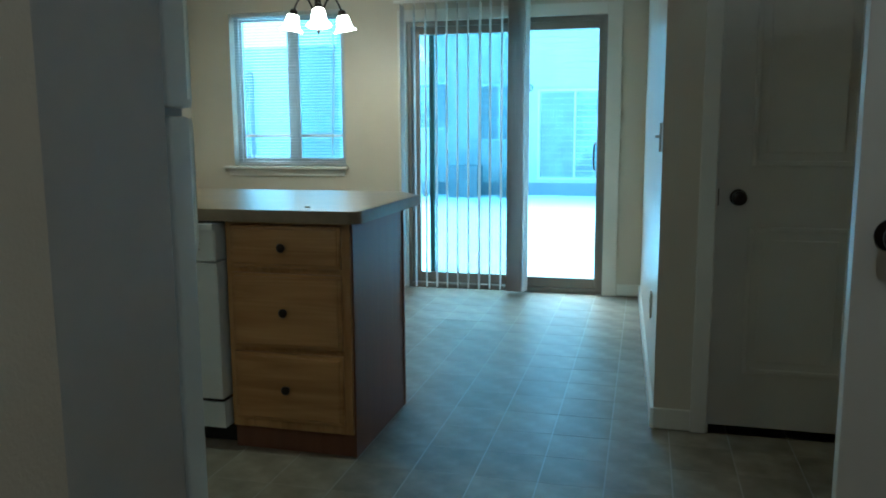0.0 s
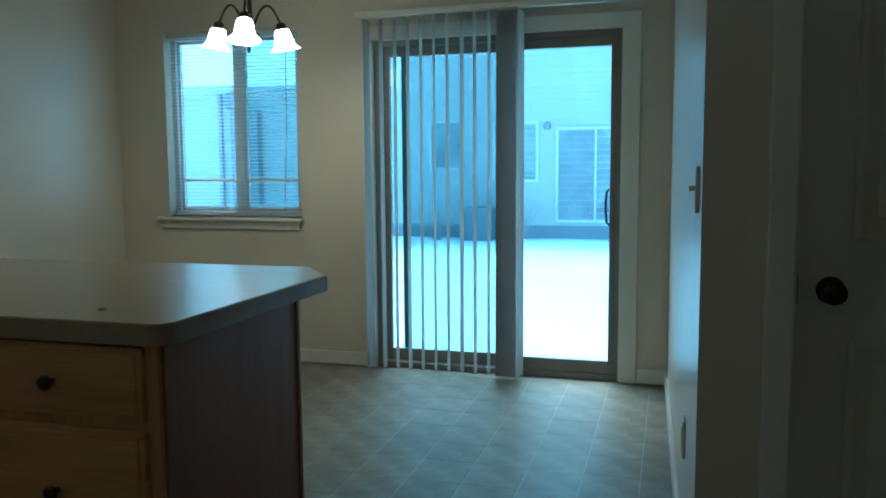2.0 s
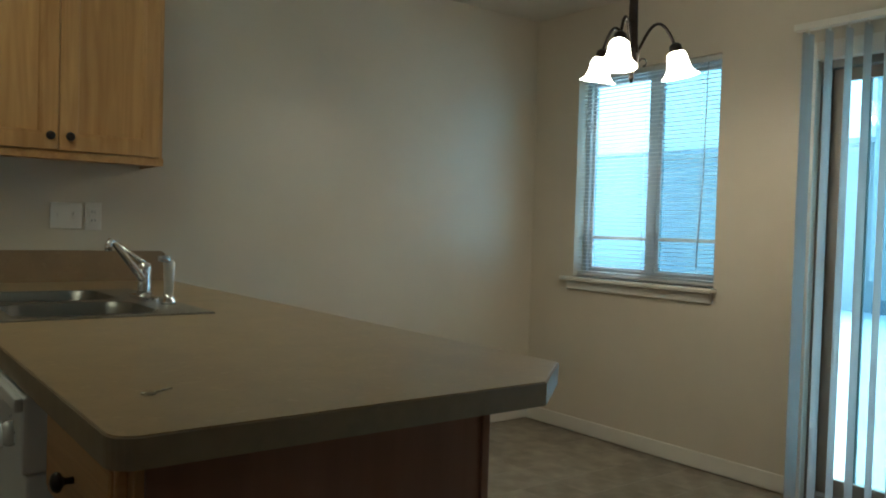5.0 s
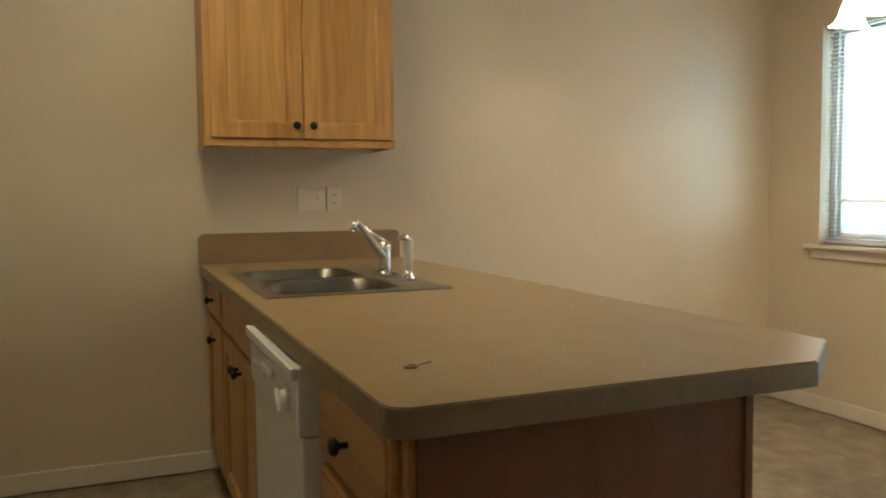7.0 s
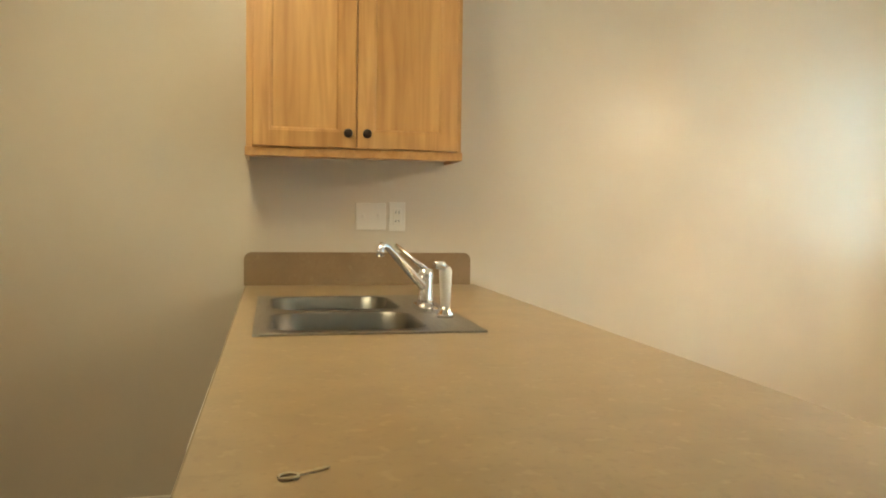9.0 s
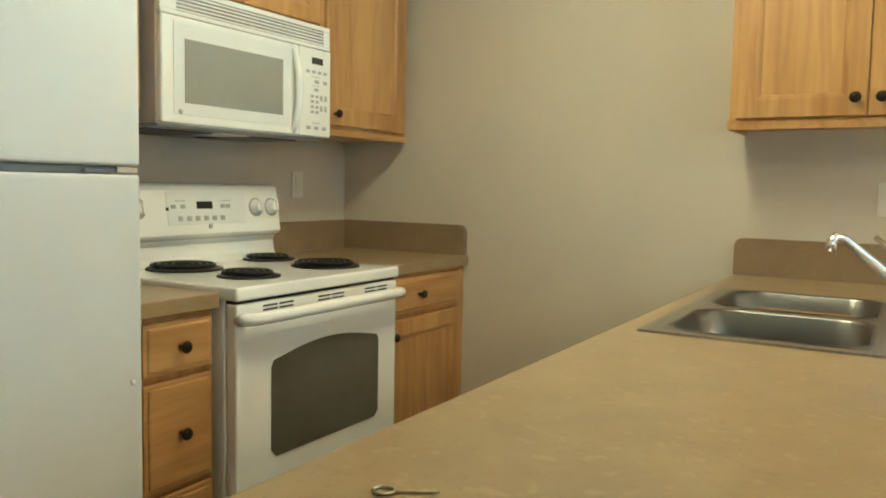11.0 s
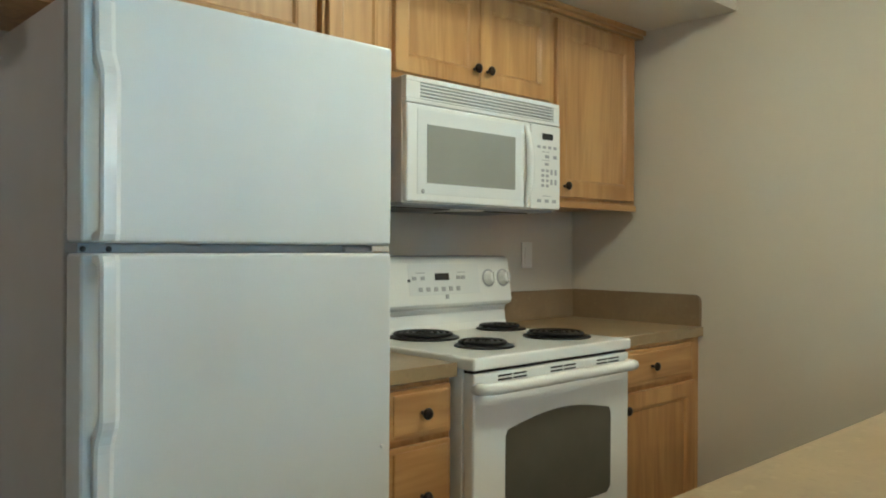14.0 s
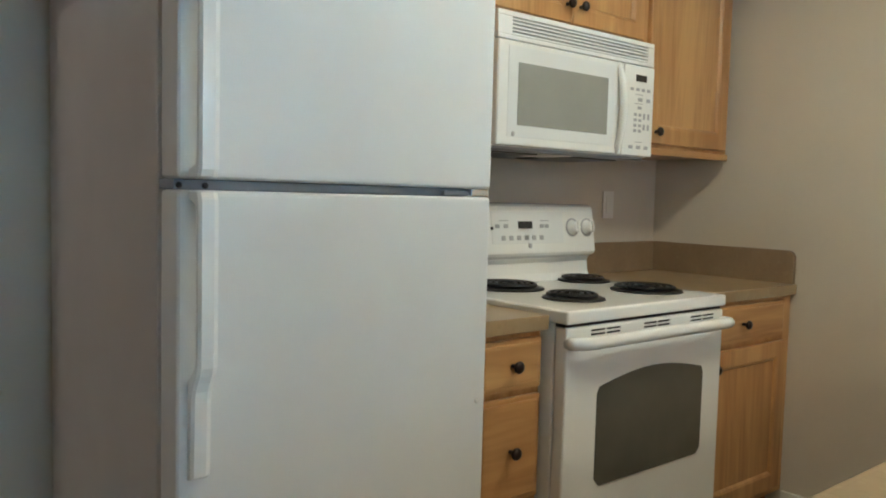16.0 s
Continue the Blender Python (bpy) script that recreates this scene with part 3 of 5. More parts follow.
def drawer_base():
    c = thing("drawer_cabinet", -1.2, 2.9, 0, "maple base cabinet with three drawers and dark end panel", "cabinet", "maple kitchen base cabinets")
    part("body", box(-1.435, -0.953, FP, 3.19, 0.09, 0.874, 0.002), MAPLE, c)
    part("toe_kick", box(-1.435, -0.953, FP + 0.02, 3.19, 0.0, 0.09), CHERRY, c)
    part("end_panel", box(-0.953, -0.946, FP + 0.012, 3.19, 0.0, 0.874, 0.001), CHERRY, c, "dark brown wood end panel")
    part("corner_trim", box(-0.958, -0.941, 3.185, 3.202, 0.0, 0.874, 0.002), CHERRY, c)
    part("back_panel", box(-3.48, -0.953, 3.19, 3.197, 0.0, 0.874), CHERRY, c)
    for z0, z1 in ((0.702, 0.857), (0.404, 0.682), (0.125, 0.386)):
        drawer(c, -1.410, -0.982, z0, z1, FP, "-y")


def dishwasher():
    d = thing("dishwasher", -1.75, 2.9, 0, "white built-in dishwasher with control panel", "dishwasher")
    part("tub", box(-2.045, -1.445, 2.63, 3.2, 0.10, 0.866), APPL_S, d)
    part("door", box(-2.04, -1.45, 2.545, 2.63, 0.20, 0.7185, 0.006), APPL, d)
    cp = part("control_panel", box(-2.04, -1.45, 2.536, 2.63, 0.72, 0.862, 0.010, 3), APPL, d)
    part("vent_lip", box(-2.04, -1.45, 2.524, 2.54, 0.836, 0.862, 0.005), APPL, cp)
    part("vent_slot", box(-2.01, -1.68, 2.5345, 2.5375, 0.824, 0.832), GAP_SHADE, cp)
    dial = part("dial", turned([(0.024, 0), (0.023, 0.010), (0.018, 0.016), (0.0, 0.016)], facing(-1.545, 2.536, 0.778, "-y"), 24), APPL_S, cp)
    grip = box(-0.006, 0.006, -0.008, 0.002, -0.027, 0.027, 0.003)
    bmesh.ops.transform(grip, matrix=pose(-1.545, 2.518, 0.778, 0, -40, 0), verts=grip.verts)
    part("grip", grip, APPL_S, dial)
    for k in range(7):
        q = radians(200 - 37 * k)
        part("dial_mark", box(-1.545 + 0.034 * math.cos(q) - 0.002, -1.545 + 0.034 * math.cos(q) + 0.002, 2.5348, 2.5362, 0.776 + 0.034 * math.sin(q), 0.780 + 0.034 * math.sin(q)), INK, cp)
    part("latch", box(-1.80, -1.68, 2.526, 2.537, 0.788, 0.812, 0.003), APPL_S, cp)
    part("badge", box(-1.665, -1.648, 2.5348, 2.5362, 0.742, 0.756), INK, cp)
    for i in range(5):
        part("button", box(-1.98 + i * 0.035, -1.955 + i * 0.035, 2.531, 2.537, 0.765, 0.785, 0.002), PLATE, cp)
    part("gap", box(-2.04, -1.45, 2.55, 2.63, 0.19, 0.20), GAP_SHADE, d)
    part("lower_panel", box(-2.04, -1.45, 2.555, 2.63, 0.085, 0.19, 0.004), APPL, d)
    part("toe_kick", box(-2.04, -1.45, 2.65, 2.66, 0.0, 0.085), DARK, d)


def sink_base():
    c = thing("sink_cabinet", -2.5, 2.9, 0, "maple sink base cabinet with two doors", "cabinet", "maple kitchen base cabinets")
    part("body", box(-2.96, -2.05, FP, 3.19, 0.09, 0.70, 0.002), MAPLE, c)
    part("rail", box(-2.96, -2.05, FP, FP + 0.02, 0.70, 0.874, 0.002), MAPLE_X, c)
    part("toe_kick", box(-2.96, -2.05, FP + 0.06, 3.19, 0.0, 0.09), CHERRY, c)
    part("false_drawer", box(-2.94, -2.07, FP - 0.019, FP, 0.72, 0.857, 0.005), MAPLE_X, c)
    panel_door(c, -2.50, -2.07, 0.12, 0.70, FP, "-y", (-2.47, 0.64))
    panel_door(c, -2.94, -2.51, 0.12, 0.70, FP, "-y", (-2.545, 0.64))


def end_base():
    c = thing("base_cabinet", -3.2, 2.9, 0, "narrow maple base cabinet with a drawer and a door", "cabinet", "maple kitchen base cabinets")
    part("body", box(-3.497, -2.965, FP, 3.19, 0.09, 0.874, 0.002), MAPLE, c)
    part("toe_kick", box(-3.497, -2.965, FP + 0.06, 3.19, 0.0, 0.09), CHERRY, c)
    drawer(c, -3.46, -2.99, 0.72, 0.857, FP, "-y")
    panel_door(c, -3.46, -2.99, 0.12, 0.70, FP, "-y", (-3.2, 0.63))


def rounded(x0, x1, y0, y1, radii, n=6):
    """Outline of a rectangle, counter-clockwise from (x0, y0), each corner rounded by its radius."""
    out = []
    for (x, y, sx, sy, a), r in zip(((x0, y0, 1, 1, 180), (x1, y0, -1, 1, 270), (x1, y1, -1, -1, 0), (x0, y1, 1, -1, 90)), radii):
        if r <= 0:
            out.append((x, y))
            continue
        for k in range(n + 1):
            q = radians(a + 90 * k / n)
            out.append((x + sx * r + r * math.cos(q), y + sy * r + r * math.sin(q)))
    return out


CT = 0.914
KX0, KX1, KY0, KY1 = -3.02, -2.15, 2.60, 3.165   # sink rim


def peninsula_top():
    t = thing("countertop", -2.2, 3.0, 0.874, "tan laminate peninsula countertop with clipped corner", "countertop", "tan laminate countertops")
    x1, y0, y1 = -0.905, 2.547, 3.475
    hx0, hx1, hy0, hy1 = KX0 + 0.02, KX1 - 0.02, KY0 + 0.02, KY1 - 0.02
    r = 0.035
    end = [(x1 - r + r * math.cos(radians(a)), y0 + r + r * math.sin(radians(a))) for a in range(-90, 1, 15)]
    g = 0.0002
    outline = [(XW + 0.001, y0), (hx1 - 0.1 - g, y0), (hx1 - 0.1 - g, hy0), (hx0, hy0), (hx0, hy1), (hx1, hy1), (hx1, hy0), (hx1 - 0.1, hy0), (hx1 - 0.1, y0)]
    outline += end + [(x1, 3.30), (-1.045, y1), (XW + 0.001, y1)]
    part("slab", prism(outline, 0.876, CT), LAMINATE, t)
    e = 0.0035
    rim = [(XW + 0.001, y0 - e)] + [(x + e * math.cos(radians(a)), y + e * math.sin(radians(a))) for (x, y), a in zip(end, range(-90, 1, 15))] + [(x1 + e, 3.30 + e * 0.4), (-1.045 + e * 0.4, y1 + e), (XW + 0.001, y1 + e)]
    bm = bmesh.new()
    lo = [bm.verts.new((x, y, 0.870)) for x, y in rim]
    hi = [bm.verts.new((x, y, CT - 0.0025)) for x, y in rim]
    inn = [(x - 0.02 if x > -1.2 else x, min(max(y, y0 + 0.01), y1 - 0.02)) for x, y in rim]
    lo2 = [bm.verts.new((x, y, 0.870)) for x, y in inn]
    hi2 = [bm.verts.new((x, y, CT - 0.0025)) for x, y in inn]
    for i in range(len(rim) - 1):
        bm.faces.new((lo[i], lo[i + 1], hi[i + 1], hi[i]))
        bm.faces.new((lo[i + 1], lo[i], lo2[i], lo2[i + 1]))
        bm.faces.new((hi[i], hi[i + 1], hi2[i + 1], hi2[i]))
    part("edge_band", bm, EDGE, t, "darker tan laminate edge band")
    sp = prism(rounded(2.538, 3.457, CT, 1.046, (0, 0, 0.03, 0.03)), 0, 0.02, Matrix(((0, 0, 1, XW + 0.0005), (1, 0, 0, 0), (0, 1, 0, 0), (0, 0, 0, 1))))
    part("backsplash", sp, LAMINATE_SHADED, t, "tan laminate backsplash with rounded corners")


def sink():
    s = thing("sink", -2.58, 2.88, CT, "stainless steel double-bowl drop-in kitchen sink", "sink")
    bowls = [(-2.555, -2.185), (-2.98, -2.605)]
    by0, by1 = 2.64, 3.03
    xs = sorted([KX0, KX1] + [v for b in bowls for v in b])
    z0, z1 = CT, CT + 0.005
    deck = bmesh.new()
    ys = (KY0, by0, by1, KY1)
    grid = {}
    for x in xs:
        for y in ys:
            grid[x, y] = deck.verts.new((x, y, z1))
    for a, c in zip(xs, xs[1:]):
        for p, q in zip(ys, ys[1:]):
            if not (p == by0 and (a, c) in [tuple(w) for w in bowls]):
                deck.faces.new((grid[a, p], grid[c, p], grid[c, q], grid[a, q]))
    edge = [e for e in deck.edges if len(e.link_faces) == 1]
    low = bmesh.ops.extrude_edge_only(deck, edges=edge)["geom"]
    for v in low:
        if isinstance(v, bmesh.types.BMVert):
            v.co.z = z0
            if v.co.x in (KX0, KX1) or abs(v.co.y - KY0) < 1e-6 or abs(v.co.y - KY1) < 1e-6:
                v.co.x += math.copysign(0.002, v.co.x - (KX0 + KX1) / 2)
    bmesh.ops.recalc_face_normals(deck, faces=deck.faces)
    part("deck", deck, STEEL, s)
    for a, b in bowls:
        bm = bmesh.new()
        loops = []
        for inset, z, rad in ((-0.003, z1 + 0.0015, 0.085), (0.001, z1 + 0.002, 0.084), (0.006, z1 - 0.003, 0.085), (0.012, CT - 0.10, 0.09), (0.022, CT - 0.14, 0.10), (0.045, CT - 0.158, 0.10), (0.09, CT - 0.162, 0.06)):
            o = rounded(a + inset, b - inset, by0 + inset, by1 - inset, [rad] * 4)
            loops.append([bm.verts.new((x, y, z)) for x, y in o])
        # corner webs between the square deck opening and the rounded bowl
        corners = [bm.verts.new(c) for c in ((a, by0, z1), (b, by0, z1), (b, by1, z1), (a, by1, z1))]
        n = len(loops[0]) // 4
        for k in range(4):
            for i in range(n - 1):
                bm.faces.new((corners[k], loops[0][k * n + i], loops[0][k * n + i + 1]))
        for p, q in zip(loops, loops[1:]):
            for i in range(len(p)):
                fc = bm.faces.new((p[i], p[(i + 1) % len(p)], q[(i + 1) % len(p)], q[i]))
                fc.smooth = True
        bm.faces.new(loops[-1])
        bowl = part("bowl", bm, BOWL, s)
        part("drain", turned([(0.04, 0), (0.038, 0.004), (0.02, 0.001)], pose((a + b) / 2, (by0 + by1) / 2, CT - 0.1595), 20), CHROME, bowl)


def faucet():
    bx0, by = -2.595, 3.095
    z = CT + 0.005
    f = thing("faucet", bx0, by, z, "chrome single-lever kitchen faucet with angled spout", "faucet")
    part("base_plate", merge(prism(rounded(bx0 - 0.10, bx0 + 0.10, by - 0.025, by + 0.025, [0.024] * 4), z, z + 0.012)), CHROME, f)
    part("body", turned([(0.026, z + 0.01), (0.024, z + 0.03), (0.022, z + 0.085), (0.024, z + 0.10), (0.02, z + 0.12), (0.006, z + 0.125)], pose(bx0, by, 0), 22), CHROME, f)
    sx, sy, sz = -2.43, 2.935, 1.10
    d = Vector((sx - bx0, sy - by, 0))
    p = [Vector((bx0, by, z + 0.06)), Vector((bx0, by, z + 0.06)) + d * 0.12 + Vector((0, 0, 0.02)), Vector((bx0, by, 0)) + d * 0.86 + Vector((0, 0, sz + 0.012)), Vector((bx0, by, 0)) + d * 0.96 + Vector((0, 0, sz + 0.016)), Vector((sx, sy, sz + 0.006)), Vector((sx, sy, sz - 0.014))]
    part("spout", tube(p, [0.014, 0.014, 0.010, 0.010, 0.011, 0.011], 14), CHROME, f)
    part("lever", tube([(bx0, by, z + 0.12), (bx0 - 0.02, by - 0.03, z + 0.145), (bx0 - 0.05, by - 0.085, z + 0.19)], [0.009, 0.006, 0.007], 10), CHROME, f)


def sprayer():
    x, y, z = -2.41, 3.115, CT + 0.005
    s = thing("side_sprayer", x, y, z, "white and chrome side sprayer on the sink deck", "sprayer")
    part("holder", turned([(0.024, z), (0.022, z + 0.01), (0.015, z + 0.02), (0.014, z + 0.03)], pose(x, y, 0), 20), CHROME, s)
    part("hose_guide", turned([(0.013, z + 0.03), (0.015, z + 0.05), (0.017, z + 0.10), (0.018, z + 0.13), (0.012, z + 0.14)], pose(x, y, 0), 18), PLATE, s, "ivory spray handle")
    part("nozzle", tube([(x, y, z + 0.132), (x + 0.008, y - 0.012, z + 0.145), (x + 0.018, y - 0.036, z + 0.146)], [0.012, 0.013, 0.010], 12), CHROME, s)


def key():
    k = thing("key", -1.15, 2.685, CT, "small brass door key lying on the countertop", "key")
    m = pose(-1.14, 2.662, CT, 0, 0, 120)
    part("bow", merge(tube([m @ Vector((0.011 * math.cos(a), 0.010 * math.sin(a), 0.002)) for a in [i * math.pi / 6 for i in range(12)]], 0.0019, 6, True)), BRASS, k)
    part("blade", prism([(0.011, -0.003), (0.05, -0.003), (0.054, 0.0), (0.048, 0.004), (0.044, 0.002), (0.040, 0.0045), (0.034, 0.002), (0.028, 0.0045), (0.02, 0.003), (0.011, 0.003)], 0.0005, 0.003, m), BRASS, k)


def wall_cabinet_west():
    c = thing("wall_cabinet", -3.36, 2.95, 1.41, "maple two-door upper cabinet above the sink", "wall cabinet", "maple kitchen wall cabinets")
    part("body", box(XW + 0.0005, -3.222, 2.552, 3.348, 1.422, 2.186, 0.002), MAPLE, c)
    part("bottom_rail", merge(box(-3.235, -3.215, 2.548, 3.352, 1.408, 1.44, 0.003), box(XW + 0.001, -3.235, 2.548, 2.56, 1.408, 1.425), box(XW + 0.001, -3.235, 3.34, 3.352, 1.408, 1.425)), MAPLE_X, c)
    panel_door(c, 2.575, 2.9465, 1.442, 2.165, -3.221, "x", (2.915, 1.495))
    panel_door(c, 2.9495, 3.33, 1.442, 2.165, -3.221, "x", (2.985, 1.495))


def plate(x, y0, y1, z0, z1, kind, label, toggles=False):
    p = thing(kind, x, (y0 + y1) / 2, z0, label, kind.replace("_", " "))
    part("cover_plate", box(x + 0.0005, x + 0.007, y0, y1, z0, z1, 0.003), PLATE, p)
    n = 2 if y1 - y0 > 0.1 else 1
    w = (y1 - y0) / n
    for i in range(n):
        c = y0 + w * (i + 0.5)
        if toggles:
            rim = part("insert", box(x + 0.0065, x + 0.0085, c - 0.007, c + 0.007, z0 + 0.042, z1 - 0.042, 0.0008), TRIM, p)
            part("toggle", box(x + 0.008, x + 0.018, c - 0.004, c + 0.004, (z0 + z1) / 2 - 0.002 + 0.006 * i, (z0 + z1) / 2 + 0.008 + 0.006 * i, 0.002), PLATE, rim)
            continue
        ins = part("insert", box(x + 0.007, x + 0.010, c - 0.017, c + 0.017, z0 + 0.025, z1 - 0.025, 0.002), PLATE, p)
        for dz in (-0.018, 0.018):
            for dy in (-0.006, 0.006):
                part("slot", box(x + 0.0098, x + 0.0106, c + dy - 0.0012, c + dy + 0.0012, (z0 + z1) / 2 + dz - 0.005, (z0 + z1) / 2 + dz + 0.005), DARK, ins)


def range_wall_cabinets():
    yb = YR + 0.0005
    c = thing("wall_cabinet", -1.2, 0.95, 1.8, "maple upper cabinet over the refrigerator", "wall cabinet", "maple kitchen wall cabinets")
    part("body", box(-1.815, -0.66, yb, FU - 0.02, 1.80, 2.15, 0.002), MAPLE, c)
    panel_door(c, -1.235, -0.68, 1.81, 2.13, FU - 0.02, "y", (-1.21, 1.85))
    panel_door(c, -1.795, -1.245, 1.81, 2.13, FU - 0.02, "y", (-1.27, 1.85))
    c = thing("wall_cabinet", -1.94, 0.95, 1.40, "narrow maple upper cabinet between refrigerator and microwave", "wall cabinet", "maple kitchen wall cabinets")
    part("body", box(-2.068, -1.819, yb, FU, 1.405, 2.15, 0.002), MAPLE, c)
    panel_door(c, -2.058, -1.83, 1.42, 2.13, FU, "y", (-1.855, 1.485), 0.05)
    c = thing("wall_cabinet", -2.47, 0.95, 1.81, "maple two-door upper cabinet over the microwave", "wall cabinet", "maple kitchen wall cabinets")
    part("body", box(-2.868, -2.072, yb, FU, 1.778, 2.15, 0.002), MAPLE, c)
    panel_door(c, -2.4685, -2.085, 1.797, 2.13, FU, "y", (-2.44, 1.855), 0.055)
    panel_door(c, -2.855, -2.4715, 1.797, 2.13, FU, "y", (-2.505, 1.855), 0.055)
    c = thing("wall_cabinet", -3.15, 0.95, 1.40, "tall maple upper cabinet in the kitchen corner", "wall cabinet", "maple kitchen wall cabinets")
    part("body", box(-3.46, -2.872, yb, FU, 1.405, 2.15, 0.002), MAPLE, c)
    part("bottom_rail", box(-3.46, -2.872, FU - 0.02, FU + 0.010, 1.395, 1.42, 0.003), MAPLE_X, c)
    panel_door(c, -3.43, -2.90, 1.435, 2.13, FU, "y", (-2.945, 1.478))
    solid("crown_trim", merge(box(-3.499, -0.66, yb, FU + 0.02, 2.15, 2.165, 0.004), box(-3.499, -0.66, yb, FU + 0.035, 2.165, 2.1865, 0.006)), MAPLE_X, "maple crown trim along the cabinet tops", "trim", "structure")


def range_base_cabinets():
    yb = YR + 0.0005
    c = thing("base_cabinet", -1.86, 1.1, 0, "narrow maple drawer base between refrigerator and range", "cabinet", "maple kitchen base cabinets")
    part("body", box(-2.022, -1.775, yb, FL, 0.09, 0.874, 0.002), MAPLE, c)
    part("toe_kick", box(-2.022, -1.775, yb, FL - 0.06, 0, 0.09), CHERRY, c)
    for z0, z1 in ((0.722, 0.857), (0.424, 0.704), (0.125, 0.406)):
        drawer(c, -2.012, -1.79, z0, z1, FL, "y")
    t = thing("countertop", -1.86, 1.1, 0.874, "small tan laminate countertop beside the range", "countertop", "tan laminate countertops")
    part("slab", box(-2.024, -1.685, yb, FL + 0.03, 0.874, CT, 0.003), LAMINATE, t)
    part("backsplash", box(-2.024, -1.685, yb, yb + 0.02, CT, 1.044, 0.004), LAMINATE_SHADED, t)
    c = thing("base_cabinet", -3.15, 1.1, 0, "maple corner base cabinet with a drawer and a door", "cabinet", "maple kitchen base cabinets")
    part("body", box(-3.497, -2.796, yb, FR, 0.09, 0.874, 0.002), MAPLE, c)
    part("toe_kick", box(-3.497, -2.796, yb, FR - 0.06, 0, 0.09), CHERRY, c)
    drawer(c, -3.42, -2.805, 0.722, 0.857, FR, "y")
    panel_door(c, -3.44, -2.87, 0.12, 0.70, FR, "y", (-2.93, 0.645))
    t = thing("countertop", -3.15, 1.1, 0.874, "tan laminate corner countertop with backsplash", "countertop", "tan laminate countertops")
    part("slab", box(-3.499, -2.803, yb, FR + 0.022, 0.874, CT, 0.003), LAMINATE, t)
    part("backsplash", box(-3.479, -2.803, yb, yb + 0.02, CT, 1.044, 0.004), LAMINATE_SHADED, t)
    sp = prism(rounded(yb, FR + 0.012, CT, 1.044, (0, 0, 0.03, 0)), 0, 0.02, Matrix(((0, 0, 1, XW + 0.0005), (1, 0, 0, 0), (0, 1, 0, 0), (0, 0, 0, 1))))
    part("side_splash", sp, LAMINATE_SHADED, t)


# ---- appliances ----
def refrigerator():
    x0, x1 = -1.673, -0.967
    r = thing("refrigerator", -1.32, 1.2, 0, "white top-freezer refrigerator with bowed bar handles", "refrigerator")
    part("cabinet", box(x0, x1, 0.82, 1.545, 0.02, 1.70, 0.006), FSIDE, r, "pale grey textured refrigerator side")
    part("gasket", box(x0 + 0.012, x1 - 0.012, 1.545, 1.56, 0.08, 1.69), GASKET, r)
    part("mullion", box(x0 + 0.003, x1 - 0.003, 1.545, 1.612, 1.2222, 1.2388, 0.001), GASKET, r, "blue-grey strip between the doors")
    for nm, z0, z1 in (("freezer_door", 1.240, 1.705), ("refrigerator_door", 0.09, 1.221)):
        d = part(nm, box(x0, x1, 1.56, 1.639, z0, z1, 0.010, 3), APPL, r)
        # a bar that stands off the door by the split and bends back onto it farther along
        up = nm == "freezer_door"
        a, sg = (z0 + 0.003, 1) if up else (z1 - 0.003, -1)
        rows = [(0.0, 1.640, 1.678), (0.012, 1.640, 1.684), (0.020, 1.668, 1.685), (0.034, 1.673, 1.685), (0.277, 1.673, 1.685), (0.292, 1.668, 1.684), (0.306, 1.655, 1.679), (0.320, 1.640, 1.670), (0.336, 1.640, 1.662), (0.352, 1.640, 1.659), (0.445, 1.640, 1.657), (0.484, 1.640, 1.655), (0.490, 1.640, 1.648)]
        if up:
            rows = [q for q in rows if q[0] < 0.44] + [(0.425, 1.640, 1.657), (0.432, 1.640, 1.650)]
        bm = bmesh.new()
        loops = []
        for h, yb, yf in rows:
            e = min(0.005, (yf - yb) * 0.4)
            xa, xb = x1 - 0.054, x1 - 0.018
            loops.append([bm.verts.new((x, y, a + sg * h)) for x, y in ((xa, yb), (xb, yb), (xb, yf - e), (xb - e, yf), (xa + 0.010, yf), (xa, yf - e * 1.4))])
        for p, q in zip(loops, loops[1:]):
            for k in range(6):
                bm.faces.new((p[k], p[(k + 1) % 6], q[(k + 1) % 6], q[k]))
        bm.faces.new(loops[0])
        bm.faces.new(loops[-1])
        bmesh.ops.recalc_face_normals(bm, faces=bm.faces)
        part("handle", bm, APPL_S, d, "moulded white bar handle")
    hg = part("hinge", box(x0 + 0.004, x0 + 0.055, 1.600, 1.634, 1.2225, 1.2385, 0.002), CHROME, r, "metal centre hinge")
    part("hinge_arm", box(x0 + 0.055, x0 + 0.125, 1.600, 1.626, 1.224, 1.234, 0.002), GREY, hg)
    for hx in (x1 - 0.012, x1 - 0.058):
        part("plug", turned([(0.006, 0), (0.005, 0.003), (0.0, 0.003)], facing(hx, 1.612, 1.229, "y"), 10), DARK, r)
    part("grille", box(x0 + 0.01, x1 - 0.01, 1.55, 1.60, 0.02, 0.085, 0.004), GREY, r)
    part("door_plug", turned([(0.006, 0), (0.005, 0.004), (0.0, 0.004)], facing(x0 + 0.027, 1.639, 0.769, "y"), 12), APPL_S, r)


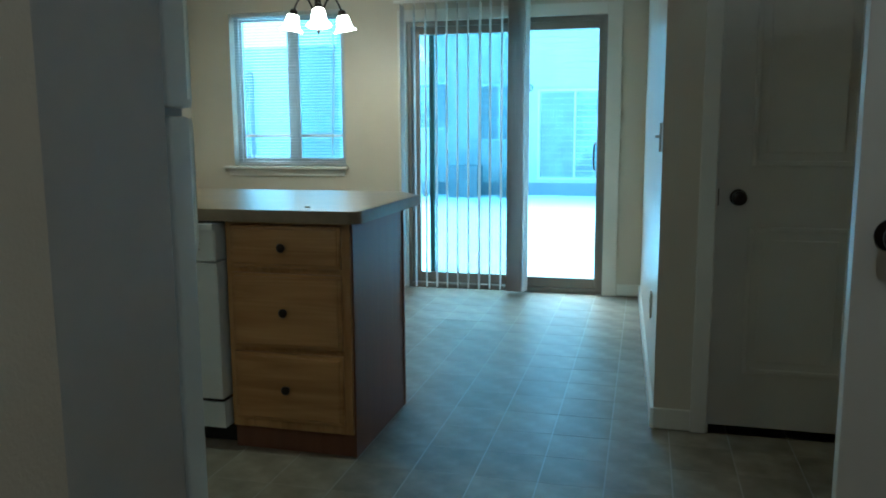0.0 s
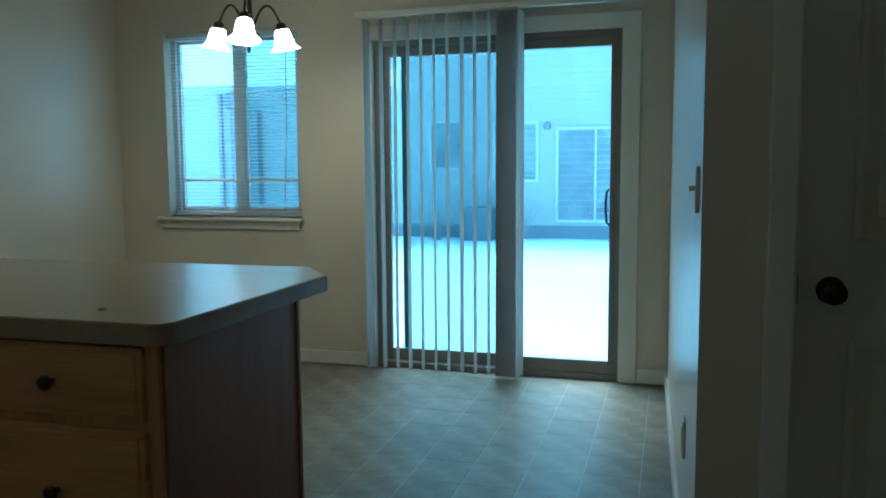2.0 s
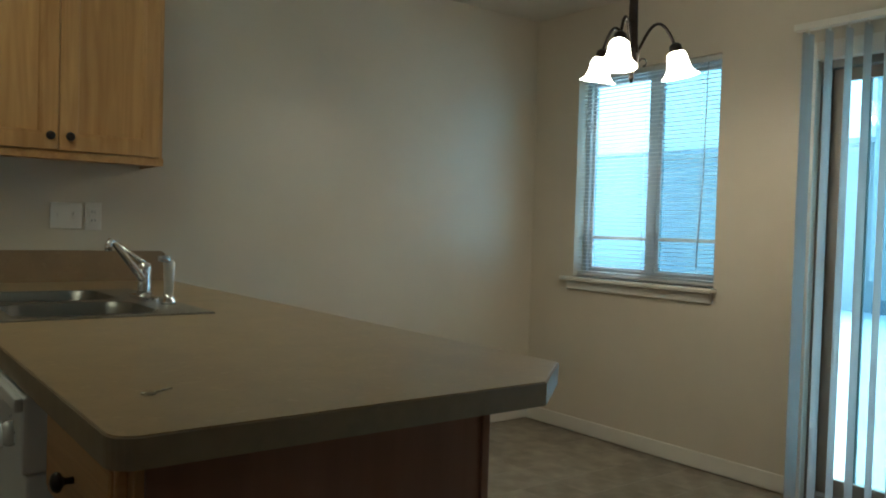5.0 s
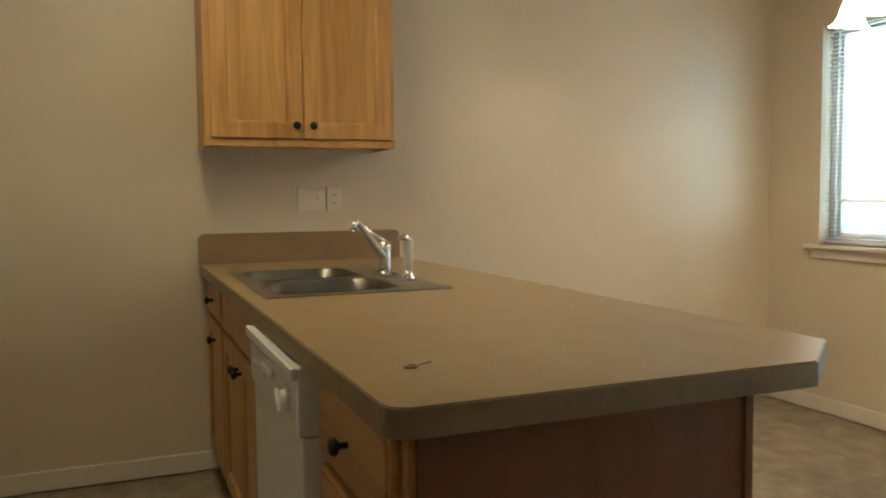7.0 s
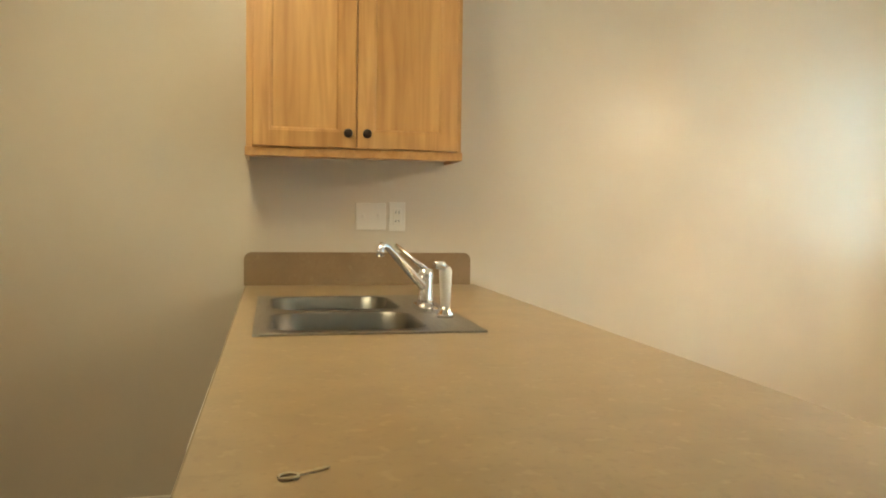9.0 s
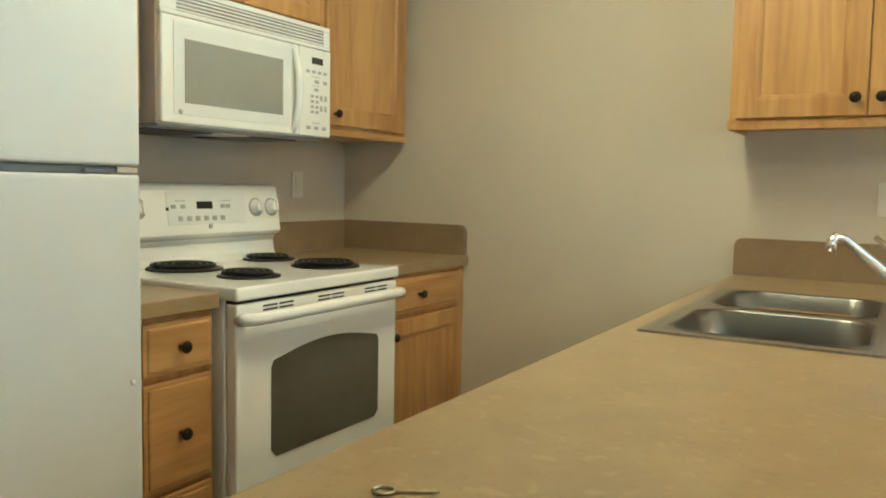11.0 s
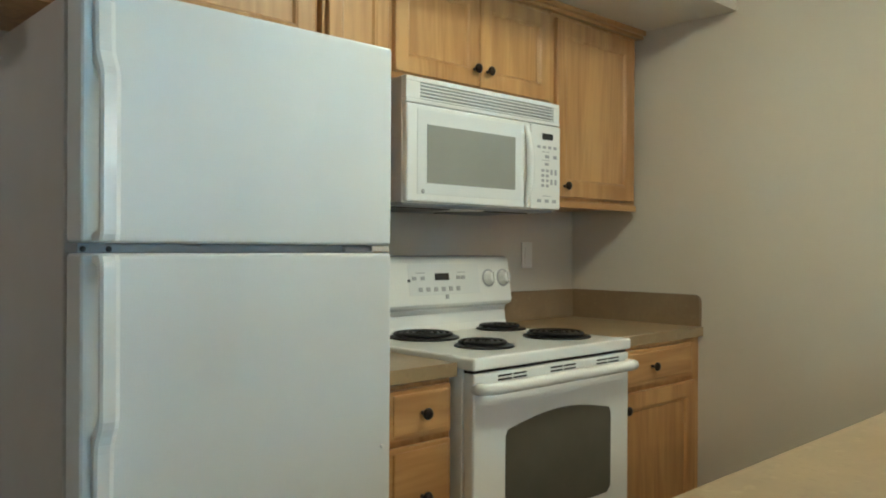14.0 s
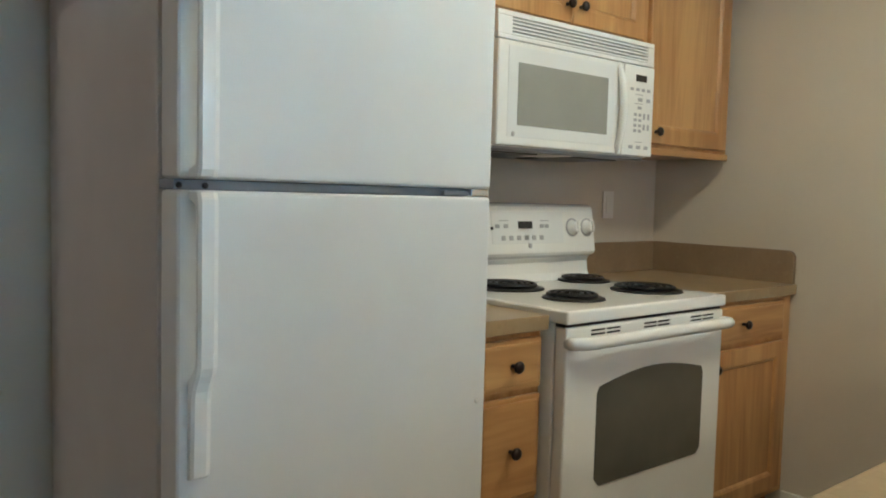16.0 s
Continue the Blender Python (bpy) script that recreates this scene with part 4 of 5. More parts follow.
def stove():
    x0, x1 = -2.792, -2.028
    r = thing("electric_range", -2.41, 1.2, 0, "white freestanding electric coil range", "stove")
    part("body", box(x0 + 0.004, x1 - 0.004, 0.80, 1.515, 0.03, 0.893, 0.004), APPL_S, r)
    part("cooktop", box(x0, x1, 0.80, 1.565, 0.893, 0.930, 0.010, 3), APPL_S, r)
    part("gap", box(x0 + 0.01, x1 - 0.01, 1.515, 1.548, 0.884, 0.893), GAP_SHADE, r)
    d = part("oven_door", box(x0 + 0.006, x1 - 0.006, 1.517, 1.558, 0.225, 0.884, 0.008, 3), APPL_S, r)
    # window: arched at the top
    wx0, wx1, wz0, wz1 = -2.68, -2.166, 0.432, 0.712
    out = [(wx0 + 0.02, wz0), (wx1 - 0.02, wz0), (wx1, wz0 + 0.02), (wx1, wz1 - 0.02)]
    out += [(wx1 - 0.01 - (wx1 - wx0 - 0.02) * k / 12, wz1 + 0.032 * math.sin(math.pi * k / 12)) for k in range(13)]
    out += [(wx0, wz1 - 0.02), (wx0, wz0 + 0.02)]
    part("oven_window", prism(out, 1.5575, 1.5605, Matrix(((1, 0, 0, 0), (0, 0, 1, 0), (0, 1, 0, 0), (0, 0, 0, 1)))), OVEN, d, "dark arched oven window")
    hy = 1.60
    part("handle", tube([(x1 - 0.020, 1.550, 0.842), (x1 - 0.020, hy - 0.018, 0.845), (x1 - 0.032, hy - 0.004, 0.846), (x1 - 0.06, hy, 0.846), (x0 + 0.06, hy, 0.846), (x0 + 0.032, hy - 0.004, 0.846), (x0 + 0.020, hy - 0.018, 0.845), (x0 + 0.020, 1.550, 0.842)], 0.0175, 14), APPL_S, d, "white bar handle")
    for cx in (-2.195, -2.43, -2.665):
        for i in range(2):
            for j in range(2):
                a = cx - 0.062 + j * 0.066
                part("vent_slot", box(a, a + 0.058, 1.5575, 1.559, 0.857 + i * 0.011, 0.862 + i * 0.011), GAP_SHADE, d)
    part("storage_drawer", box(x0 + 0.006, x1 - 0.006, 1.517, 1.555, 0.06, 0.215, 0.006), APPL_S, r)
    # backguard
    prof = [(0.80, 0.925), (1.005, 0.925), (0.988, 0.955), (0.982, 0.995), (0.990, 1.012), (1.012, 1.022), (1.020, 1.032), (1.019, 1.042), (0.999, 1.180), (0.994, 1.193), (0.984, 1.200), (0.968, 1.203), (0.80, 1.203)]
    bg = prism(prof, x0 + 0.002, x1 - 0.002, Matrix(((0, 0, 1, 0), (1, 0, 0, 0), (0, 1, 0, 0), (0, 0, 0, 1))))
    bgp = part("backguard", bg, APPL_S, r, "white backguard with controls")
    tilt = pose(0, 1.0085, 1.115, 8)

    def on_guard(u, w, b0=0.0):
        return tilt @ Vector((u, b0, w))

    def tag(nm, u0, u1, w0, w1, d0, d1, m):
        bm = box(u0, u1, d0, d1, w0, w1, 0.0008)
        bmesh.ops.transform(bm, matrix=tilt, verts=bm.verts)
        return part(nm, bm, m, bgp)
    tag("control_field", -2.62, -2.27, -0.05, 0.06, -0.002, 0.0012, APPL)
    tag("display", -2.462, -2.394, 0.002, 0.027, 0, 0.0035, DARK)
    for i in range(6):
        tag("button", -2.515 + i * 0.037, -2.497 + i * 0.037, -0.038, -0.022, 0, 0.003, INK)
    for u in (-2.345, -2.305, -2.52, -2.545):
        tag("button", u, u + 0.019, 0.004, 0.017, 0, 0.003, INK)
    for u in (-2.335, -2.535):
        tag("caption", u - 0.012, u + 0.03, 0.028, 0.031, 0, 0.0022, INK)
    tag("pilot_light", -2.275, -2.265, -0.002, 0.008, 0, 0.0035, DARK)
    tag("badge", -2.455, -2.440, -0.066, -0.050, 0, 0.003, INK)
    for u in (-2.751, -2.671, -2.155, -2.075):
        m = tilt @ pose(u, 0, 0.005, -90)
        part("dial_ring", turned([(0.034, 0), (0.034, 0.0022), (0.030, 0.0024)], m, 28), INK, bgp)
        k = part("dial", turned([(0.028, 0), (0.027, 0.006), (0.021, 0.012), (0.019, 0.026), (0.015, 0.029)], m, 24), APPL_S, bgp)
        part("grip", box(-0.004, 0.004, -0.02, 0.02, 0.026, 0.036, 0.002), APPL_S, k)
        g = k.children[0]
        g.data.transform(m)
    for cx, cy, rad in ((-2.25, 1.39, 0.080), (-2.632, 1.37, 0.103), (-2.262, 1.10, 0.106), (-2.675, 1.07, 0.080)):
        b = part("burner", turned([(rad + 0.014, 0.9305), (rad + 0.012, 0.936), (rad + 0.002, 0.933), (rad * 0.5, 0.928), (0.01, 0.926)], pose(cx, cy, 0), 32), COIL, r, "black drip pan")
        turns = 4 if rad > 0.09 else 3
        n = turns * 22
        pts = [(cx + (0.02 + (rad - 0.022) * k / n) * math.cos(2 * math.pi * k / 22), cy + (0.02 + (rad - 0.022) * k / n) * math.sin(2 * math.pi * k / 22), 0.944) for k in range(n + 1)]
        part("coil", tube(pts, 0.0058, 6), COIL, b, "black spiral heating coil")


def microwave():
    x0, x1, y1, z0, z1 = -2.840, -2.080, 1.19, 1.368, 1.774
    m = thing("microwave", -2.46, 1.0, z0, "white over-the-range microwave with grey window", "microwave")
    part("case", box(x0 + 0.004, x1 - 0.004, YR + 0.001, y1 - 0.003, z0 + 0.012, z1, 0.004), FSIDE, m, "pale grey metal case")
    part("front_rim", box(x0, x1, y1 - 0.003, y1 + 0.002, z0 + 0.008, z1, 0.002), APPL_S, m)
    part("underside", box(x0 + 0.01, x1 - 0.01, YR + 0.002, y1 - 0.005, z0, z0 + 0.012, 0.003), GREY, m)
    for cx in (-2.25, -2.66):
        part("grease_filter", box(cx - 0.13, cx + 0.13, 0.85, 1.1, z0 - 0.004, z0, 0.001), DARK, m)
    part("lamp_lens", box(-2.53, -2.38, 0.98, 1.12, z0 - 0.003, z0, 0.001), PLATE, m)
    # vent grille: a frame with five level slats set back in it
    gz0, gz1 = z1 - 0.083, z1
    g = part("vent_grille", merge(box(x0, x1, y1 + 0.002, y1 + 0.022, gz1 - 0.016, gz1, 0.003), box(x0, x1, y1 + 0.002, y1 + 0.024, gz0, gz0 + 0.013, 0.003),
                                  box(x0, x0 + 0.035, y1 + 0.002, y1 + 0.022, gz0 + 0.013, gz1 - 0.016, 0.002), box(x1 - 0.06, x1, y1 + 0.002, y1 + 0.022, gz0 + 0.013, gz1 - 0.016, 0.002)), APPL_S, m)
    part("grille_back", box(x0 + 0.035, x1 - 0.06, y1 + 0.002, y1 + 0.008, gz0 + 0.013, gz1 - 0.016), GREY, g)
    for i in range(5):
        z = gz0 + 0.0145 + i * 0.0108
        part("slat", prism([(y1 + 0.008, z), (y1 + 0.021, z + 0.0005), (y1 + 0.021, z + 0.0055), (y1 + 0.008, z + 0.0085)], x0 + 0.035, x1 - 0.06, Matrix(((0, 0, 1, 0), (1, 0, 0, 0), (0, 1, 0, 0), (0, 0, 0, 1)))), APPL_S, g)
    dx, dz0, dz1 = -2.668, z0 + 0.010, gz0 - 0.003
    d = part("door", box(dx, x1, y1 + 0.002, y1 + 0.028, dz0, dz1, 0.009, 3), APPL_S, m)
    fp = part("face_panel", box(dx + 0.052, x1 - 0.042, y1 + 0.027, y1 + 0.0292, dz0 + 0.026, dz1 - 0.016, 0.001), APPL, d, "faintly greyer inset door panel")
    part("window", box(-2.583, -2.163, y1 + 0.0285, y1 + 0.0305, z0 + 0.072, z0 + 0.258, 0.0005), MWIN, fp, "grey perforated window")
    part("badge", turned([(0.008, 0), (0.007, 0.0012), (0.0, 0.0012)], facing(-2.147, y1 + 0.0290, z0 + 0.045, "y"), 14), INK, fp)
    # bowed handle bar, thick in the middle, blended into the door at its ends
    n = 14
    pts = [(dx + 0.028, y1 + 0.020 + 0.034 * math.sin(math.pi * k / n) ** 0.6, dz0 + 0.008 + (dz1 - dz0 - 0.016) * k / n) for k in range(n + 1)]
    part("handle", tube(pts, [0.009 + 0.005 * math.sin(math.pi * k / n) for k in range(n + 1)], 12), APPL_S, d, "curved white handle")
    cp = part("control_panel", box(x0, dx - 0.003, y1 + 0.002, y1 + 0.027, dz0, dz1, 0.006, 3), APPL_S, m)
    f0, f1 = y1 + 0.0262, y1 + 0.0278
    part("display", box(-2.795, -2.735, f0, f1, z0 + 0.266, z0 + 0.289), DARK, cp)
    spots = [(-2.715 - 0.031 * i, 0.238, 0.009, 0.005) for i in range(4)] + [(-2.762, 0.204, 0.012, 0.006), (-2.808, 0.204, 0.010, 0.006), (-2.760, 0.176, 0.011, 0.005)]
    spots += [(-2.738 - 0.026 * i, 0.152 - 0.0185 * j, 0.008, 0.005) for i in range(2) for j in range(4)]
    spots += [(-2.788 - 0.024 * i, 0.148 - 0.037 * j, 0.006, 0.010) for i in range(2) for j in range(2)]
    spots += [(-2.718 - 0.043 * i, 0.040, 0.011, 0.006) for i in range(3)]
    for u, w, hw, hh in spots:
        part("button", box(u - hw, u + hw, f0, f1, z0 + w - hh, z0 + w + hh), INK, cp)
    for u, w in ((-2.755, 0.221), (-2.755, 0.190), (-2.76, 0.058)):
        part("caption", box(u - 0.022, u + 0.022, f0, f1 - 0.0006, z0 + w - 0.0012, z0 + w + 0.0012), INK, cp)


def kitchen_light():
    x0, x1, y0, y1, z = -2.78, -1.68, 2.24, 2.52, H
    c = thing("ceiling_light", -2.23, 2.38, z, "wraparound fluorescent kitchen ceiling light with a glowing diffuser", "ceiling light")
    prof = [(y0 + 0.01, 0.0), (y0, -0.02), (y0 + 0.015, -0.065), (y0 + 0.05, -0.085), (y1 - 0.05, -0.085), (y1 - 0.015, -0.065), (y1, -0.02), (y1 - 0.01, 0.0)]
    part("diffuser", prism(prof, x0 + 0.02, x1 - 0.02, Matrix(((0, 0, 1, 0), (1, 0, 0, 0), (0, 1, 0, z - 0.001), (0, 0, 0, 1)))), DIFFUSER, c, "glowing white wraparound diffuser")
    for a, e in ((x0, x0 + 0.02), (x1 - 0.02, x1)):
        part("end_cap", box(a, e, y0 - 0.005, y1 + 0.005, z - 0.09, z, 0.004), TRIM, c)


# Unseen lamp, added to lift the hall, refrigerator side and closet door.
def hall_fill_light():
    c = thing("ceiling_light", 0.5, 0.35, H, "unseen round hall lamp added to brighten the hall and refrigerator side", "ceiling light")
    part("base", turned([(0.15, -0.02), (0.155, 0.0)], pose(0.5, 0.35, H), 28), BRONZE, c)
    part("dome", turned([(0.01, -0.10), (0.07, -0.09), (0.12, -0.055), (0.14, -0.02)], pose(0.5, 0.35, H), 28), FILL_DOME, c, "glowing dome of the added hall lamp")


# ---- doors in the hall ----
def panel_leaf(parent, x0, x1, y, z0, z1, face=-1):
    """A two-panel moulded door leaf, 35 mm thick, its front at y."""
    part("leaf", box(x0, x1, y, y + 0.035, z0, z1, 0.002), DOORW, parent)
    mx0, mx1 = x0 + 0.115, x1 - 0.115
    for a, b in ((z0 + 0.22, z0 + 0.80), (z0 + 1.03, z1 - 0.13)):
        o = part("moulding", merge(box(mx0, mx0 + 0.02, y - 0.009, y + 0.002, a, b, 0.004), box(mx1 - 0.02, mx1, y - 0.009, y + 0.002, a, b, 0.004), box(mx0 + 0.02, mx1 - 0.02, y - 0.006, y + 0.002, a, a + 0.02, 0.004), box(mx0 + 0.02, mx1 - 0.02, y - 0.006, y + 0.002, b - 0.02, b, 0.004)), DOORW, parent)
        part("field", box(mx0 + 0.05, mx1 - 0.05, y - 0.004, y + 0.002, a + 0.05, b - 0.05, 0.003), DOORW, o)


def door_knob(parent, x, y, z):
    part("door_handle", turned([(0.032, 0), (0.031, 0.006), (0.014, 0.010), (0.012, 0.028), (0.022, 0.034), (0.028, 0.046), (0.026, 0.058), (0.012, 0.064)], facing(x, y, z, "-y"), 24), BRONZE, parent, "dark bronze round door knob")


def pantry_door():
    d = tagged(new("door_pantry"), "closed white two-panel closet door with dark knob", "door", kind="structure")
    d.matrix_basis = Matrix.Translation((DX0, PY, 0))
    panel_leaf(d, DX0 + 0.009, DX1 - 0.009, PY + 0.05, 0.018, DZ - 0.004)
    door_knob(d, 0.394, PY + 0.05, 0.93)
    part("latch_plate", box(DX0 + 0.002, DX0 + 0.012, PY + 0.03, PY + 0.05, 0.90, 0.965), BRONZE, d)
    part("jamb", merge(box(DX0, DX0 + 0.006, PY, PY + 0.12, 0, DZ), box(DX1 - 0.006, DX1, PY, PY + 0.12, 0, DZ)), DOORW, d)
    for b in (box(DX0 - 0.062, DX0, PY - 0.016, PY, 0, DZ + 0.06, 0.005), box(DX1, DX1 + 0.062, PY - 0.016, PY, 0, DZ + 0.06, 0.005), box(DX0, DX1, PY - 0.016, PY, DZ, DZ + 0.06, 0.005)):
        part("casing", b, DOORW, d)


def hall_door():
    d = tagged(new("door_hall"), "open white two-panel hall door with dark knob", "door", kind="structure")
    d.matrix_basis = Matrix.Translation((0.44, 1.66, 0))
    panel_leaf(d, 0.44, 1.2, 1.66, 0.015, 2.03)
    door_knob(d, 0.505, 1.66, 0.985)
    part("hinge", box(1.2, 1.25, 1.68, 1.69, 1.75, 1.84), BRONZE, d)
    part("hinge", box(1.2, 1.25, 1.68, 1.69, 0.2, 0.29), BRONZE, d)


def side_plate(y, z0, z1, name, label, toggle):
    s = (y - 3.16) / (YN - 3.16)
    x = 0.107 - 0.071 * s
    p = thing(name, x, y, z0, label, name.replace("_", " "))
    part("cover_plate", box(x - 0.007, x + 0.002, y - 0.036, y + 0.036, z0, z1, 0.002), PLATE, p)
    if toggle:
        part("toggle", box(x - 0.022, x - 0.006, y - 0.004, y + 0.004, (z0 + z1) / 2 - 0.004, (z0 + z1) / 2 + 0.01, 0.002), PLATE, p)
    else:
        part("insert", box(x - 0.010, x - 0.006, y - 0.017, y + 0.017, z0 + 0.02, z1 - 0.02, 0.002), PLATE, p)


# ---- outdoors ----
def ground():
    bm = bmesh.new()
    n = 90
    grid = []
    for j in range(n + 1):
        v = (j / n) * 1.5 - 0.5
        y = YN + 0.14 + math.copysign(abs(v) ** 2.2, v) * 900
        row = []
        for i in range(n + 1):
            u = (i / n) * 2 - 1
            x = -3 + math.copysign(abs(u) ** 2.4, u) * 900
            s = min(1, max(0, (y - 7) / 14))
            z = -0.12 - 0.49 * s * s * (3 - 2 * s) + (0.07 * noise.noise((x * 0.35, y * 0.35, 3.0)) if y < 60 and y > 7 else 0)
            row.append(bm.verts.new((x, y, z)))
        grid.append(row)
    for a, b in zip(grid, grid[1:]):
        for i in range(n):
            bm.faces.new((a[i], a[i + 1], b[i + 1], b[i])).smooth = True
    solid("ground", bm, SNOW, "smooth fresh snow covering the yard", "snow", "structure")


def house_window(h, x0, x1, z0, z1, y, panes=2, name="window"):
    w = part(name, merge(box(x0 - 0.06, x0, y - 0.05, y + 0.02, z0 - 0.06, z1 + 0.06), box(x1, x1 + 0.06, y - 0.05, y + 0.02, z0 - 0.06, z1 + 0.06), box(x0, x1, y - 0.05, y + 0.02, z0 - 0.06, z0), box(x0, x1, y - 0.05, y + 0.02, z1, z1 + 0.06)), HTRIM, h, "white-framed house window")
    wd = (x1 - x0) / panes
    for i in range(panes):
        part("pane", box(x0 + i * wd + 0.02, x0 + (i + 1) * wd - 0.02, y - 0.012, y - 0.004, z0, z1), HGLASS, w)
    for i in range(1, panes):
        part("mullion", box(x0 + i * wd - 0.025, x0 + i * wd + 0.025, y - 0.04, y, z0, z1), HTRIM, w)
    return w


def lap_boards(h, x0, x1, y, z0, z1, mat_, step=0.165):
    """Overlapping level boards; they share one mesh."""
    first = None
    k = 0
    z = z0
    while z < z1 - 0.01:
        if first is None:
            bm = prism([(0.0, 0.0), (-0.045, 0.0), (-0.006, step), (0.0, step)], x0, x1, Matrix(((0, 0, 1, 0), (1, 0, 0, y), (0, 1, 0, z), (0, 0, 0, 1))))
            first = part("siding_board", bm, mat_, h)
        else:
            b = new("siding_board", first.data)
            b.parent, b.matrix_parent_inverse = h, first.matrix_parent_inverse.copy()
            b.location = (0, 0, k * step)
        k += 1
        z += step


def houses():
    y = 22.2
    h = thing("house", -1.0, y, -0.61, "two-storey grey-beige lap-sided house across the snowy yard", "house")
    part("wall", box(-8.7, 12, y, y + 8, -0.8, 5.9), SIDING, h)
    lap_boards(h, -8.7, 12, y, -0.25, 5.85, SIDING)
    part("foundation", box(-8.68, 11.98, y - 0.02, y, -0.8, -0.25), GREY, h)
    part("corner_board", box(-8.76, -8.62, y - 0.05, y + 0.05, 0.2, 5.9), HTRIM, h)
    rf = prism([(y - 0.5, 5.85), (y + 8.5, 5.85), (y + 4, 8.2)], -9.1, 12.4, Matrix(((0, 0, 1, 0), (1, 0, 0, 0), (0, 1, 0, 0), (0, 0, 0, 1))))
    part("roof", rf, ROOF, h)
    house_window(h, -4.51, -3.42, 0.97, 2.43, y - 0.03)
    dr = house_window(h, -2.83, -0.9, -0.1, 2.26, y - 0.03, 2, "sliding_door")
    for i in range(11):
        part("vane", box(-2.76 + i * 0.082, -2.72 + i * 0.082, y - 0.046, y - 0.044, -0.05, 2.2), GREY, dr)
    house_window(h, -3.47, -1.6, 4.52, 5.6, y - 0.03)
    house_window(h, -6.3, -5.5, 1.3, 2.5, y - 0.03, 1)
    house_window(h, 1.2, 2.6, 1.0, 2.4, y - 0.03)
    house_window(h, -7.9, -6.6, 4.52, 5.6, y - 0.03)
    part("porch_light", turned([(0.05, 0), (0.11, 0.03), (0.09, 0.12), (0.03, 0.15)], facing(-3.13, y - 0.03, 2.37, "-y"), 14), GREY, h)
    part("vent_box", box(-7.05, -6.85, y - 0.12, y - 0.03, 3.0, 3.24, 0.01), HTRIM, h)
    part("air_conditioner", box(-5.2, -4.4, y - 1.0, y - 0.2, -0.66, 0.25, 0.03), GREY, h, "grey outdoor air-conditioning unit")
    w = thing("garage", -11.5, y, -0.61, "low grey-sided garage wing beside the house", "garage")
    part("wall", box(-14.3, -8.78, y + 0.4, y + 6, -0.8, 3.6), SIDING, w)
    lap_boards(w, -14.3, -8.78, y + 0.4, -0.6, 3.55, SIDING)
    part("roof", box(-14.5, -8.78, y + 0.2, y + 6.2, 3.6, 3.72), ROOF, w)
    part("downpipe", box(-13.1, -12.98, y + 0.26, y + 0.37, -0.1, 3.55, 0.02), GREY, w)
    part("meter_cabinet", box(-12.6, -11.7, y + 0.1, y + 0.37, -0.1, 3.0, 0.02), GREY, w)
    d = thing("satellite_dish", -12.3, y + 0.1, 3.0, "grey satellite dish on a pole by the garage", "satellite dish")
    part("reflector", turned([(0.02, 0.0), (0.18, 0.02), (0.33, 0.09), (0.33, 0.10), (0.17, 0.03), (0.02, 0.01)], pose(-12.3, y - 0.1, 3.25, 70, 0, 30), 20), GREY, d)
    part("mast", tube([(-12.3, y + 0.2, 2.9), (-12.3, y + 0.05, 3.25)], 0.03, 8), GREY, d)
    f = thing("far_house", -30, 30, -0.61, "pale sided house farther across the snow", "house")
    part("wall", box(-46, -17.0, 31, 38, -0.8, 4.7), SIDING2, f)
    lap_boards(f, -46, -17.0, 31, 0.2, 4.65, SIDING2, 0.22)
    part("roof", prism([(30.4, 4.65), (38.6, 4.65), (34.5, 5.0)], -46.5, -16.6, Matrix(((0, 0, 1, 0), (1, 0, 0, 0), (0, 1, 0, 0), (0, 0, 0, 1)))), ROOF, f)


def bare_bush(x, y, z, height, seed):
    """A leafless shrub: forked twigs rising from one foot."""
    b = thing("bush", x, y, z, "bare twiggy bush standing in the snow by the house", "bush", "bushes by the house")
    rnd = random.Random(seed)
    for _ in range(26):
        a, lean = rnd.uniform(0, 6.28), rnd.uniform(0.15, 0.75)
        h = height * rnd.uniform(0.6, 1.0)
        foot = Vector((x + rnd.uniform(-0.1, 0.1), y + rnd.uniform(-0.1, 0.1), z - 0.1))
        mid = foot + Vector((math.cos(a) * lean * h * 0.4, math.sin(a) * lean * h * 0.4, h * 0.55))
        tip = mid + Vector((math.cos(a + 0.4) * lean * h * 0.5, math.sin(a + 0.4) * lean * h * 0.5, h * 0.5))
        side = mid + Vector((math.cos(a - 0.9) * lean * h * 0.4, math.sin(a - 0.9) * lean * h * 0.4, h * 0.38))
        part("twig", merge(tube([foot, mid, tip], [0.010, 0.007, 0.004], 5), tube([mid, side], [0.006, 0.003], 5)), TWIG, b)


